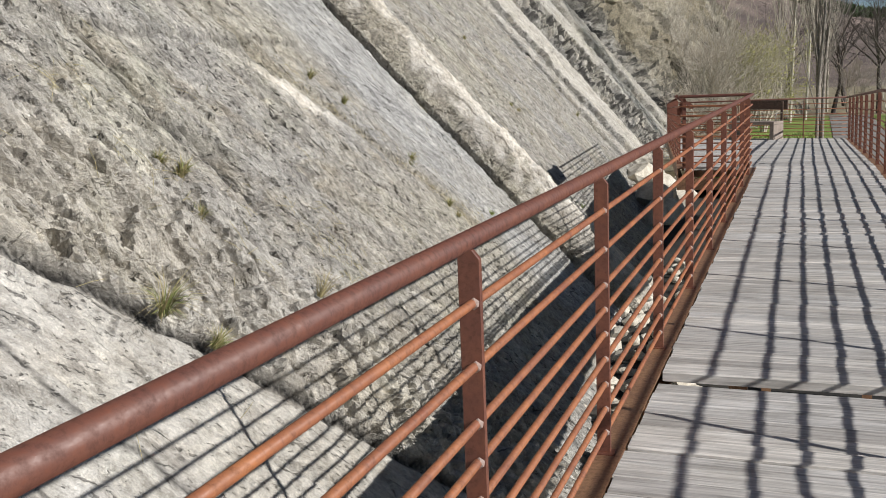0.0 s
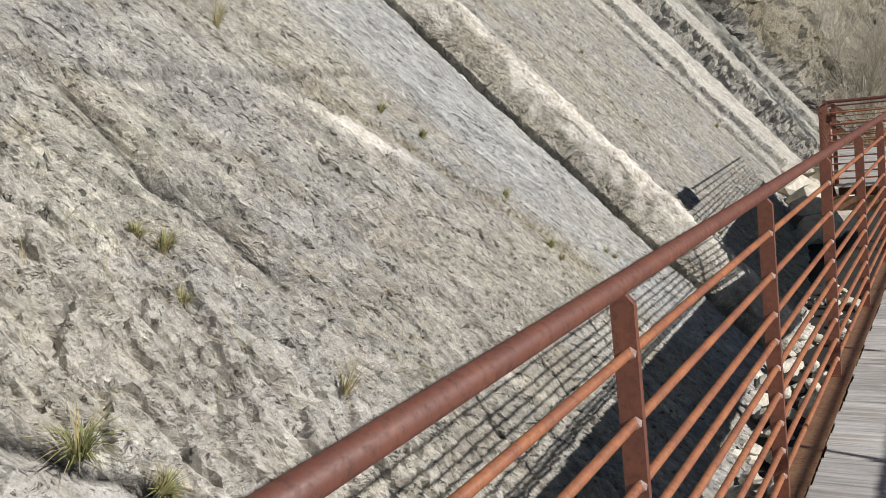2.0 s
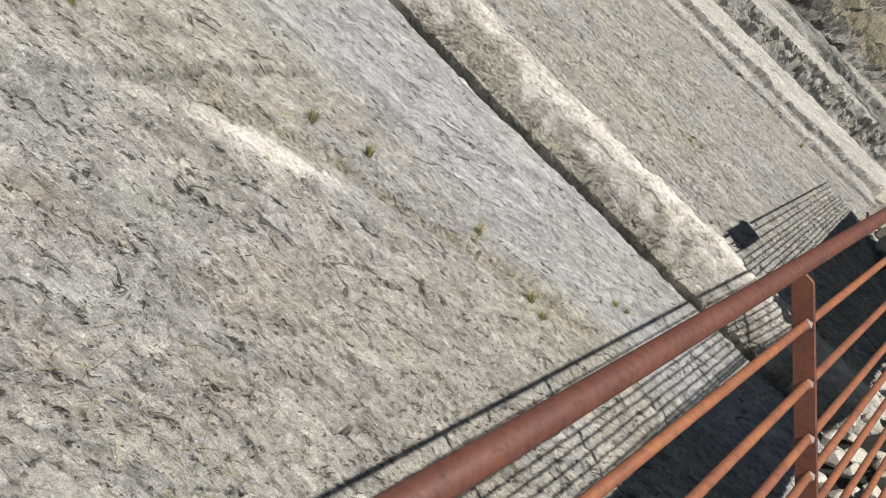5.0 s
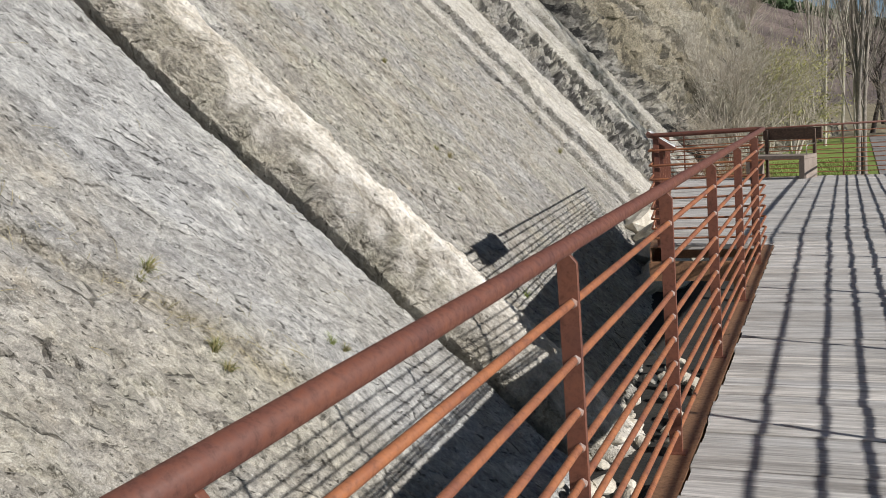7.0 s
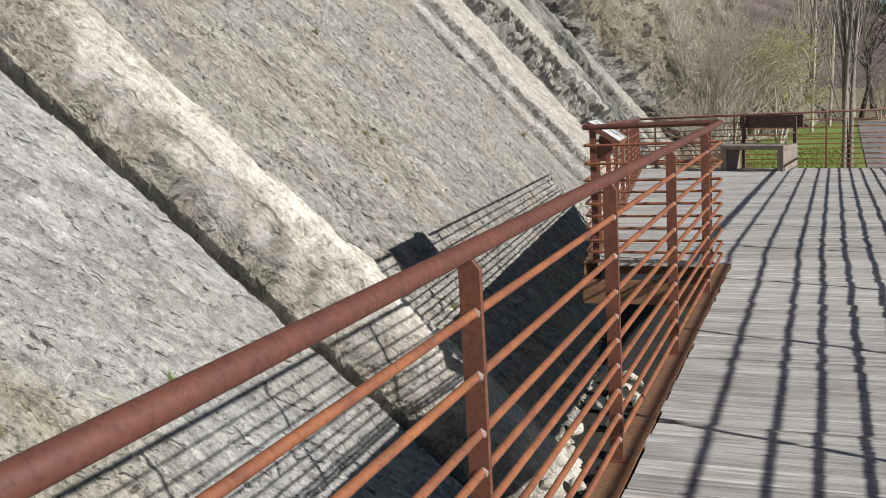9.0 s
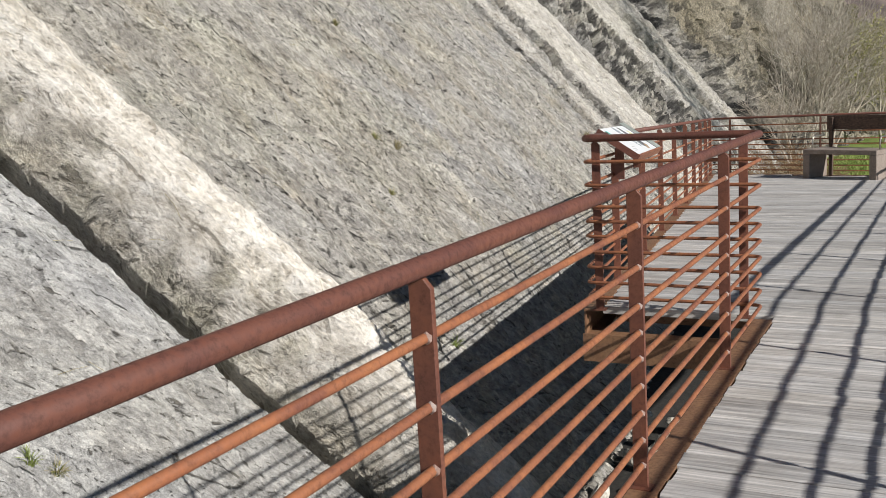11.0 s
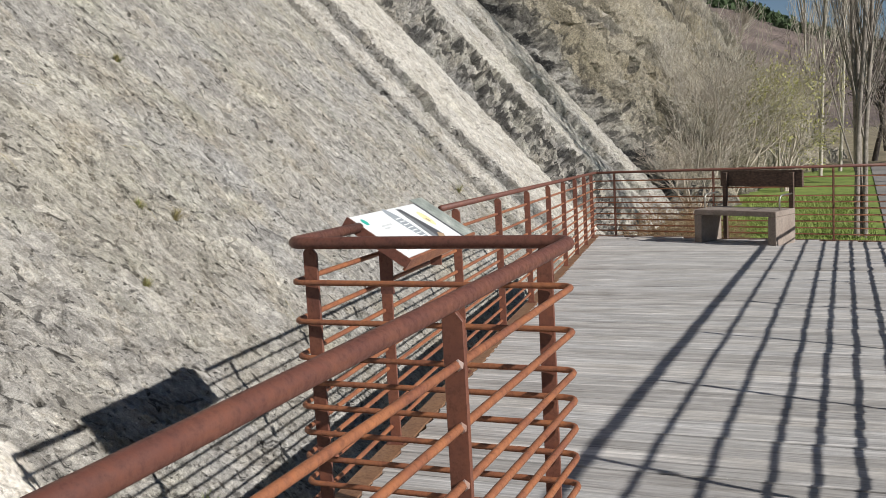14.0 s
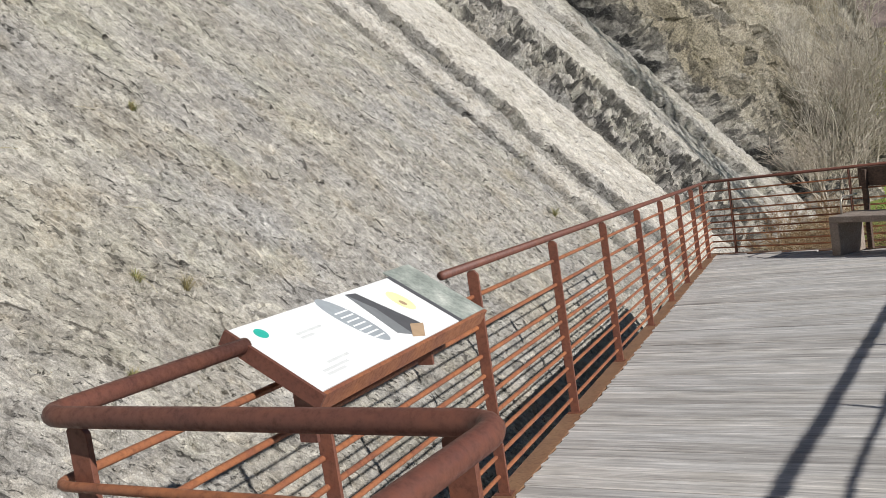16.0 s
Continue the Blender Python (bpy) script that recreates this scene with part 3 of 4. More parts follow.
ss = np.concatenate([np.arange(-14, 2.5, 0.12), np.arange(2.5, 9, 0.026), np.arange(9, 14.5, 0.032), np.arange(14.5, 15.3, 0.014), np.arange(15.3, 22, 0.032),
                     np.arange(22, 29.4, 0.06), np.arange(29.4, 44, 0.045), np.arange(44, 60, 0.09), np.arange(60, 94, 0.3)])
zs = np.concatenate([np.arange(-3.2, -1.6, 0.1), np.arange(-1.6, 4.0, 0.026), np.arange(4.0, 8.0, 0.06), np.arange(8, 13, 0.12), np.arange(13, 26, 0.35)])
SS, ZZ = np.meshgrid(ss, zs, indexing="ij")
YY = SS - 0.5 * ZZ
OO, DD, LEAN, COVER = rock_offset(YY, ZZ)      # DD stands out along the slabs' normal, LEAN tips it over its lower edge
rock = grid_mesh("rock_face", -0.116 * YY - 0.84 * ZZ - 1.74 + OO + 0.58 * DD, YY + 0.067 * DD - 0.48 * LEAN, ZZ + 0.49 * DD, ROCK, smooth=False)
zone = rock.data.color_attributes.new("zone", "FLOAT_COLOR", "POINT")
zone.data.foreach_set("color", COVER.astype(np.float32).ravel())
tagged(rock, "steep tilted slabs of grey weathered limestone with cracks", "rock face", kind="structure")

# ---------------------------------------------------------------- ground
gx = np.concatenate([np.linspace(-900, -20, 23), np.arange(-19, 8, 0.45), np.linspace(9, 900, 26)])
gy = np.concatenate([np.linspace(-900, -8, 22), np.arange(-7, 36, 0.45), np.linspace(37, 120, 60), np.linspace(130, 2500, 26)])
GX, GY = np.meshgrid(gx, gy, indexing="ij")
near = np.exp(-(np.maximum(0, np.abs(GX - 0) - 6) / 6) ** 2) * (GY < 40)
GZ = -2.3 + 0.09 * fbm(GX * 0.8, GY * 0.8, 80, 4) * near + 0.05 * fbm(GX * 0.05, GY * 0.05, 81, 3)
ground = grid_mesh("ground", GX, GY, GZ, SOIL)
tagged(ground, "stony ground with rubble beside the walkway, shade put into its near-black colour", "ground", kind="structure")
LZ = -1.5
bm = bmesh.new()
prism(bm, [(-2.2, 30.2), (1.2, 29.5), (60, 29.5), (60, 64), (-2.8, 64)], LZ - 0.25, LZ)
lawn = part("lawn", bm, GRASS)
tagged(lawn, "bright green spring lawn beyond the platform", "lawn", kind="structure")
bm = bmesh.new()
prism(bm, [(-16, 31), (-2.2, 30.2), (-2.8, 64), (60, 64), (60, 165), (-16, 165)], LZ - 0.25, LZ - 0.01)
bank = part("bank", bm, simple_noise_material("dry_turf", [(0.3, (0.16, 0.13, 0.075)), (0.5, (0.3, 0.25, 0.155)), (0.72, (0.4, 0.35, 0.22))], 0.6, 0.95, 0.03))
tagged(bank, "dry tan turf below the shrubs", "bank", kind="structure")
bm = bmesh.new()
prism(bm, [(1.7, 29.6), (3.9, 29.6), (4.6, 64), (2.3, 64)], LZ - 0.1, LZ + 0.02)
path_strip = part("path", bm, ASPHALT)
tagged(path_strip, "pale grey gravel path across the lawn", "path", kind="structure")

# ---------------------------------------------------------------- deck outlines
Y_TURN, Y_FAR = 15.45, 26.7
X_RIGHT = 1.69


def deck_z(y):
    return -0.027 * max(0.0, y - 15.5)


def rail_drop(y):
    return -0.036 * max(0.0, y - 15.5)


def left_x(y):
    return -1.0 - 0.1445 * (y - Y_TURN) if y > Y_TURN else 0.0


def far_y(x):
    return 26.7 - 0.30 * (x + 2.62)


BAR_H = (0.91, 0.77, 0.64, 0.55, 0.46, 0.365, 0.27, 0.175, 0.085)


def rail_pt(x, y, h):
    return (x, y, h + rail_drop(y) * (0.75 + 0.25 * h))


# ---------------------------------------------------------------- railings
def post(parent, x, y, top, face=0.0, base=0.0):
    """A flat steel post with a pointed top; face turns its broad side (degrees)."""
    bm = bmesh.new()
    w, t = 0.025, 0.0075
    ring = [(-w, base), (w, base), (w, top - 0.02), (w * 0.35, top), (-w * 0.6, top), (-w, top - 0.012)]
    a = [bm.verts.new((u, -t, z)) for u, z in ring]
    b = [bm.verts.new((u, t, z)) for u, z in ring]
    bm.faces.new(a)
    bm.faces.new(b[::-1])
    for i in range(len(ring)):
        j = (i + 1) % len(ring)
        bm.faces.new((a[i], b[i], b[j], a[j]))
    bmesh.ops.bevel(bm, geom=list(bm.edges), offset=0.0015, segments=1, affect="EDGES")
    block(bm, -0.04, 0.04, -0.03, 0.03, base, base + 0.008)
    bmesh.ops.rotate(bm, verts=bm.verts, matrix=Matrix.Rotation(radians(face), 3, "Z"))
    bmesh.ops.translate(bm, verts=bm.verts, vec=(x, y, 0))
    return part("post", bm, POST, parent)


def weld(parent, x, y, z, nx=0.0, ny=-1.0):
    """A small bright weld bead where a bar meets a post."""
    bm = bmesh.new()
    bmesh.ops.create_icosphere(bm, subdivisions=1, radius=0.014)
    bmesh.ops.scale(bm, verts=bm.verts, vec=(1, 0.5, 1))
    bmesh.ops.translate(bm, verts=bm.verts, vec=(x, y, z))
    return part("weld", bm, WELD, parent)


WELD = rust_material("ground_steel", (0.42, 0.36, 0.33), (0.28, 0.14, 0.09), 0.2)

rail_left = empty("railing")
tagged(rail_left, "rust-brown steel railing with round handrail along the boardwalk", "railing", "railings")
LC, FC = (-1.02, Y_TURN), (-2.62, 26.7)
PANEL0, PANEL1 = 16.13, 17.5
for i, h in enumerate((1.05,) + BAR_H):
    name, r, mat, bend = ("top_rail", 0.0215, RAIL, 0.07) if i == 0 else ("bar", 0.0105, BARS, 0.05)
    run = [rail_pt(0, -5, h), rail_pt(0, Y_TURN, h), rail_pt(LC[0], LC[1], h)]
    rest = [rail_pt(FC[0], FC[1], h), rail_pt(X_RIGHT, far_y(X_RIGHT), h)]
    if i < 1:
        tube(name, rounded(run + [rail_pt(left_x(PANEL0), PANEL0, h)], bend), r, mat, rail_left, 12)
        tube(name, rounded([rail_pt(left_x(PANEL1), PANEL1, h)] + rest, bend), r * (0.85 if i == 0 else 1), mat, rail_left, 12)
    else:
        tube(name, rounded(run + rest, bend), r, mat, rail_left, 8)
SPACING, FIRST = 1.44, 2.945
post_ys = [FIRST + SPACING * k for k in range(-5, 9)]
for y in post_ys:
    post(rail_left, -0.006, y, 1.027)
for y in post_ys[5:]:
    for h in BAR_H:
        weld(rail_left, 0.004, y - 0.009, h)
post(rail_left, -0.10, Y_TURN + 0.03, 1.027, 6)
post(rail_left, -0.955, Y_TURN + 0.03, 1.027, 6)
side_ys = [16.45, 17.85, 19.15, 20.45, 21.75, 22.95, 24.1, 25.2, 26.2]
for y in side_ys:
    post(rail_left, left_x(y) - 0.0, y, 1.027 + rail_drop(y) - (0.14 if y < PANEL1 else 0), 8, deck_z(y))
for x in (-2.3, -0.82, 0.72):
    y = far_y(x)
    post(rail_left, x, y, 1.027 + rail_drop(y), 75, deck_z(y))

rail_right = empty("railing")
tagged(rail_right, "dark rust-brown steel railing on the open side of the boardwalk", "railing", "railings")
for i, h in enumerate((1.05,) + BAR_H):
    name, r, mat = ("top_rail", 0.0215, RAIL) if i == 0 else ("bar", 0.0105, BARS)
    tube(name, [rail_pt(X_RIGHT, -5, h), rail_pt(X_RIGHT, Y_TURN, h), rail_pt(X_RIGHT, far_y(X_RIGHT), h)], r, mat, rail_right, 8)
for k in range(-5, 16):
    y = FIRST - 0.02 + SPACING * k
    if y < far_y(X_RIGHT):
        post(rail_right, X_RIGHT, y, 1.027 + rail_drop(y), 0, deck_z(y))

# ---------------------------------------------------------------- steel frame below the deck
frame_steel = empty("deck_frame")
tagged(frame_steel, "brown steel edge beams that carry the boardwalk", "steel frame", kind="structure")


def edge_beam(a, b, inward, za, zb, depth=0.17, flange=0.1):
    """A channel from a to b; its flange lies towards inward."""
    a, b = Vector((*a, 0)), Vector((*b, 0))
    n = Vector((*inward, 0)).normalized()
    bm = bmesh.new()
    for lo, hi, w0, w1 in ((-0.012, 0.0, 0, flange), (-depth, -0.012, 0, 0.012), (-depth - 0.012, -depth, 0, flange)):
        ring = []
        for p, z in ((a, za), (b, zb)):
            for w in (w0, w1):
                for zz in (lo, hi):
                    ring.append(bm.verts.new((*(p + n * w).xy, z + zz)))
        v = ring
        for f in ((0, 1, 3, 2), (4, 6, 7, 5), (0, 4, 5, 1), (2, 3, 7, 6), (0, 2, 6, 4), (1, 5, 7, 3)):
            bm.faces.new([v[i] for i in f])
    return part("edge_beam", bm, FLANGE, frame_steel)


edge_beam((-0.04, -5), (-0.04, Y_TURN), (1, 0), 0.004, 0.004)
edge_beam((X_RIGHT + 0.05, -5), (X_RIGHT + 0.05, Y_TURN + 0.02), (-1, 0), 0.004, 0.004)
edge_beam((X_RIGHT + 0.05, Y_TURN + 0.02), (X_RIGHT + 0.05, far_y(X_RIGHT)), (-1, 0), 0.004, deck_z(25.4) + 0.004)
edge_beam((-1.06, Y_TURN - 0.01), (-0.045, Y_TURN - 0.01), (0, 1), -0.15, -0.15, 0.16)
edge_beam((-1.05, Y_TURN), (-2.67, 26.72), (1, 0.14), 0.004, deck_z(26.7) + 0.004)
edge_beam((-2.67, 26.75), (X_RIGHT + 0.05, far_y(X_RIGHT) + 0.03), (-0.3, -1), deck_z(26.7) + 0.002, deck_z(25.4) + 0.002)
for y in np.arange(-4.2, 26, 1.44):
    bm = bmesh.new()
    x0 = left_x(y) + 0.08 if y > Y_TURN else 0.0
    block(bm, x0, X_RIGHT, y - 0.04, y + 0.04, deck_z(y) - 0.17, deck_z(y) - 0.05)
    part("joist", bm, FLANGE, frame_steel)
for x, y in ((0.35, 1), (1.4, 1), (0.35, 6.5), (1.4, 6.5), (0.35, 12), (1.4, 12), (-0.5, 18), (1.4, 18), (-0.9, 24), (1.4, 24)):
    bm = bmesh.new()
    block(bm, x - 0.05, x + 0.05, y - 0.05, y + 0.05, -2.5, deck_z(y) - 0.17)
    part("column", bm, FLANGE, frame_steel)

# ---------------------------------------------------------------- interpretive panel on the railing
panel = empty("information_panel")
tagged(panel, "tilted white information panel in a rusty steel tray on the railing", "information panel")
P_O = Vector((-0.885, 16.15, 0.892))
P_U = Vector((-0.143, 0.989, -0.03)).normalized()
P_V = Vector((-0.262, 0.045, 0.172))
P_H = P_V.length
P_V = (P_V - P_U * P_V.dot(P_U)).normalized()
P_N = P_U.cross(P_V).normalized()
if P_N.z < 0:
    P_N = -P_N


def on_panel(u, v, n=0.0):
    return P_O + P_U * u + P_V * v + P_N * n


def panel_slab(name, ring, n0, n1, mat, label=""):
    bm = bmesh.new()
    lo = [bm.verts.new(on_panel(u, v, n0)) for u, v in ring]
    hi = [bm.verts.new(on_panel(u, v, n1)) for u, v in ring]
    bm.faces.new(lo[::-1])
    bm.faces.new(hi)
    for i in range(len(ring)):
        j = (i + 1) % len(ring)
        bm.faces.new((lo[i], lo[j], hi[j], hi[i]))
    return part(name, bm, mat, panel, label)


def rect(u0, v0, u1, v1):
    return [(u0, v0), (u1, v0), (u1, v1), (u0, v1)]


PANEL_L, WHITE_L = 1.25, 0.99
panel_slab("backing", rect(0, 0, PANEL_L, P_H), -0.03, -0.002, RAIL, "rusty steel tray under the sheet")
panel_slab("lip", rect(0, -0.012, PANEL_L, 0.0), -0.055, 0.003, BARS, "bright rust front lip of the tray")
panel_slab("side", rect(-0.012, -0.012, 0.0, P_H), -0.04, 0.003, RAIL)
panel_slab("sheet", rect(0.004, 0.004, WHITE_L, P_H - 0.004), -0.002, 0.002, BOARD, "glossy white printed sheet")
PHOTO = simple_noise_material("rock_print", [(0.3, (0.16, 0.18, 0.16)), (0.5, (0.32, 0.35, 0.31)), (0.72, (0.56, 0.58, 0.52))], 9, 0.45, 0.002)
panel_slab("photograph", rect(WHITE_L + 0.03, 0.002, PANEL_L, P_H + 0.03), -0.002, 0.003, PHOTO, "grey-green printed photograph of rock")
INK_D = plain("dark_print", (0.09, 0.09, 0.095))
INK_G = plain("grey_print", (0.33, 0.36, 0.38))
INK_M = plain("mid_grey_print", (0.2, 0.21, 0.215))
INK_Y = plain("yellow_print", (0.80, 0.76, 0.42))
INK_T = plain("teal_print", (0.03, 0.42, 0.33))
INK_B = plain("brown_print", (0.42, 0.29, 0.18))
INK_L = plain("pale_print", (0.62, 0.63, 0.62))
panel_slab("dark_band", rect(WHITE_L, 0.002, WHITE_L + 0.03, P_H), -0.002, 0.003, INK_D)
H = P_H


def ellipse(cu, cv, a, b, turn, n=24):
    c, s_ = math.cos(turn), math.sin(turn)
    return [(cu + a * math.cos(t) * c - b * math.sin(t) * s_, cv + a * math.cos(t) * s_ + b * math.sin(t) * c)
            for t in (2 * math.pi * i / n for i in range(n))]


panel_slab("fossil_drawing", ellipse(0.50, H * 0.60, H * 0.42, 0.055, radians(100)), 0.002, 0.0028, INK_G, "grey striped oval drawing")
for k in range(7):
    panel_slab("stripe", rect(0.46, H * (0.28 + 0.075 * k), 0.54, H * (0.30 + 0.075 * k)), 0.0028, 0.0034, BOARD)
panel_slab("block_front", [(0.60, H * 0.22), (0.66, H * 0.12), (0.68, H * 0.62), (0.64, H * 0.95)], 0.002, 0.003, INK_M, "grey wedge drawing")
panel_slab("block_side", [(0.66, H * 0.12), (0.78, H * 0.22), (0.70, H * 0.92), (0.64, H * 0.95), (0.68, H * 0.62)], 0.002, 0.0028, INK_D)
panel_slab("block_base", [(0.64, H * 0.10), (0.70, H * 0.04), (0.79, H * 0.2), (0.72, H * 0.26)], 0.003, 0.0036, INK_B)
panel_slab("yellow_sketch", ellipse(0.865, H * 0.60, 0.045, H * 0.19, 0.0), 0.002, 0.0028, INK_Y)
panel_slab("sketch_core", ellipse(0.855, H * 0.56, 0.012, H * 0.05, 0.3), 0.0028, 0.0034, INK_B)
panel_slab("emblem", ellipse(0.09, H * 0.83, 0.024, H * 0.07, 0.2), 0.002, 0.0028, INK_T)
for k, (u0, v0, u1) in enumerate(((0.20, 0.66, 0.34), (0.2, 0.60, 0.27), (0.16, 0.24, 0.28), (0.10, 0.17, 0.24), (0.1, 0.12, 0.2))):
    panel_slab("text_line", rect(u0, H * v0, u1, H * (v0 + 0.03)), 0.002, 0.0026, INK_L)
for u in (0.14, 0.98):
    bm = bmesh.new()
    a = on_panel(u, H * 0.5, -0.03)
    prism(bm, [(a.x - 0.03, a.y - 0.006), (a.x + 0.03, a.y - 0.006), (a.x + 0.03, a.y + 0.006), (a.x - 0.03, a.y + 0.006)], 0.72, a.z - 0.02)
    part("bracket", bm, RAIL, panel)

# ---------------------------------------------------------------- bench
bench = empty("bench", (-1.0, 25.5, deck_z(25.4)))
tagged(bench, "brown concrete bench with dark backrest plank on the deck", "bench")
TURN = Matrix.Rotation(radians(-26), 4, "Z")


def bench_part(name, bm, mat, label=""):
    bmesh.ops.transform(bm, matrix=TURN, verts=bm.verts)
    return part(name, bm, mat, bench, label)


bm = bmesh.new()
block(bm, 0.0, 1.18, 0.0, 0.48, 0.375, 0.445, 0.006)
bench_part("seat", bm, CONCRETE)
for x0, x1 in ((0.0, 0.11), (1.07, 1.18)):
    bm = bmesh.new()
    block(bm, x0, x1, 0.0, 0.48, 0.0, 0.373, 0.006)
    bench_part("leg", bm, CONCRETE)
bm = bmesh.new()
block(bm, 0.07, 1.25, 0.53, 0.57, 0.71, 0.93, 0.006)
bench_part("backrest", bm, BENCHWOOD, "dark stained backrest plank")
for x in (0.16, 1.12):
    bm = bmesh.new()
    block(bm, x - 0.03, x + 0.03, 0.485, 0.525, 0.0, 0.9, 0.004)
    bench_part("back_support", bm, BENCHWOOD)
CHROME, _cn, _cb = material("bare_steel", 0.35, 0.9)
_cb.inputs["Base Color"].default_value = (0.5, 0.47, 0.43, 1)
for x in (0.05, 1.13):
    v, f = tube_arrays(rounded([(x, 0.18, 0.44), (x, 0.18, 0.63), (x, 0.5, 0.63)], 0.08), 0.011, 8)
    v = [TURN @ p for p in v]
    link_mesh("armrest", v, f, CHROME, bench, "thin bent steel armrest", smooth=True)

# ---------------------------------------------------------------- plants on the rock
def blades(rng, n, length, width, spread, up):
    """Thin curved blades from one root; verts and faces."""
    v, f = [], []
    side0 = up.orthogonal().normalized()
    other = up.cross(side0)
    for _ in range(n):
        a = rng.uniform(0, 2 * math.pi)
        lean = spread * rng.uniform(0.15, 1.0)
        d = (side0 * math.cos(a) + other * math.sin(a))
        L = length * rng.uniform(0.5, 1.1)
        w = (up.cross(d)).normalized() * width * rng.uniform(0.6, 1.2)
        root = d * rng.uniform(0, 0.03)
        p1 = root + (up + d * lean * 0.6).normalized() * L * 0.55
        p2 = p1 + (up * (1 - lean * 0.6) + d * lean * 1.3 + Vector((0, 0, -0.35 * lean))).normalized() * L * 0.5
        i = len(v)
        v += [root - w, root + w, p1 + w * 0.7, p1 - w * 0.7, p2]
        f += [(i, i + 1, i + 2, i + 3), (i + 3, i + 2, i + 4)]
    return v, f


TUFTS = ((4.9, 0.29, 0.30, "mix"), (6.18, 0.86, 0.17, "mix"), (6.1, 0.95, 0.12, "mix"), (10.45, 1.5, 0.16, "mix"), (10.85, 1.2, 0.15, "mix"),
         (11.47, 0.44, 0.12, "mix"), (8.8, 2.33, 0.34, "dry"), (11.6, 0.49, 0.15, "mix"), (11.65, -0.07, 0.14, "mix"),
         (5.15, 0.06, 0.16, "mix"), (6.03, 0.61, 0.12, "mix"), (6.6, 0.0, 0.28, "dry"), (11.62, -0.2, 0.12, "mix"))
TUFTS_FAR = ((19.35, 0.76, 0.17, "dry"), (18.93, 0.90, 0.12, "mix"), (17.22, -0.87, 0.18, "green"), (13.09, -0.39, 0.18, "green"),
             (18.27, 0.36, 0.1, "mix"), (13.2, -0.48, 0.1, "mix"), (20.5, 2.3, 0.12, "mix"), (27.9, 0.3, 0.25, "mix"))
for i, (y, z, size, sort) in enumerate(TUFTS + TUFTS_FAR):
    rng = random.Random(100 + i)
    tuft = empty("grass_tuft", (rock_x(y, z) - 0.01, y, z))
    tagged(tuft, {"mix": "small half-dry grass tuft in a rock crack", "dry": "straw-yellow dry grass tuft on the rock", "green": "small green plant in a rock crack"}[sort], "grass tuft", "rock plants")
    up = (rock_normal(y, z) + Vector((0, 0, 0.9))).normalized()
    if sort != "dry":
        v, f = blades(rng, 40, size * 0.8, 0.004, 1.0, up)
        tagged(link_mesh("green_clump", v, f, TUFT if sort == "mix" else BLADE, tuft), kind="stuff")
    if sort != "green":
        v, f = blades(rng, 60, size, 0.0025, 1.1, up)
        tagged(link_mesh("dry_clump", v, f, DRY, tuft), kind="stuff")

# dry stems lying along the grassy cracks
rng = random.Random(7)
v, f = [], []
for k in range(420):
    sel = rng.random()
    if sel < 0.4:
        z = rng.uniform(-0.4, 1.7)
        y = 11.9 - 1.2 * z + rng.gauss(0, 0.15)
    elif sel < 0.6:
        z = rng.uniform(0.2, 1.6)
        y = 6.4 - 0.6 * z + rng.gauss(0, 0.25)
    elif sel < 0.8:
        y, z = rng.gauss(7.6, 0.3), rng.gauss(0.1, 0.25)
    else:
        y, z = rng.uniform(4, 20), rng.uniform(-0.3, 2.5)
    n = Vector((0.75, 0.09, 0.63))
    base = Vector((rock_x(y, z), y, z)) + n * 0.006
    d = Vector((-0.55, rng.uniform(-1, 1), rng.uniform(-0.8, 0.8)))
    d = (d - n * d.dot(n)).normalized()
    L = rng.uniform(0.06, 0.24)
    pts = [base, base + d * L * 0.5 + n * 0.02, base + d * L + n * rng.uniform(0.0, 0.03)]
    tv, tf = tube_arrays(pts, 0.0016, 3, False)
    o = len(v)
    v += tv
    f += [tuple(a + o for a in q) for q in tf]
stems = link_mesh("stem_litter", v, f, DRY)
tagged(stems, "thin dry stems caught in the rock cracks", "dry stems", kind="stuff")

# ---------------------------------------------------------------- stones
def stone_mesh(name, seed, size):
    rng = random.Random(seed)
    bm = bmesh.new()
    bmesh.ops.create_icosphere(bm, subdivisions=2, radius=1.0)
    planes = [(Vector((rng.gauss(0, 1), rng.gauss(0, 1), rng.gauss(0, 1))).normalized(), rng.uniform(0.5, 0.85)) for _ in range(9)]
    for vert in bm.verts:
        for n, d in planes:
            k = vert.co.dot(n)
            if k > d:
                vert.co -= n * (k - d)
        vert.co += Vector((rng.gauss(0, 1), rng.gauss(0, 1), rng.gauss(0, 1))) * 0.025
    bmesh.ops.scale(bm, vec=(size * rng.uniform(0.8, 1.4), size * rng.uniform(0.7, 1.2), size * rng.uniform(0.5, 0.8)), verts=bm.verts)
    return part(name, bm, STONE)


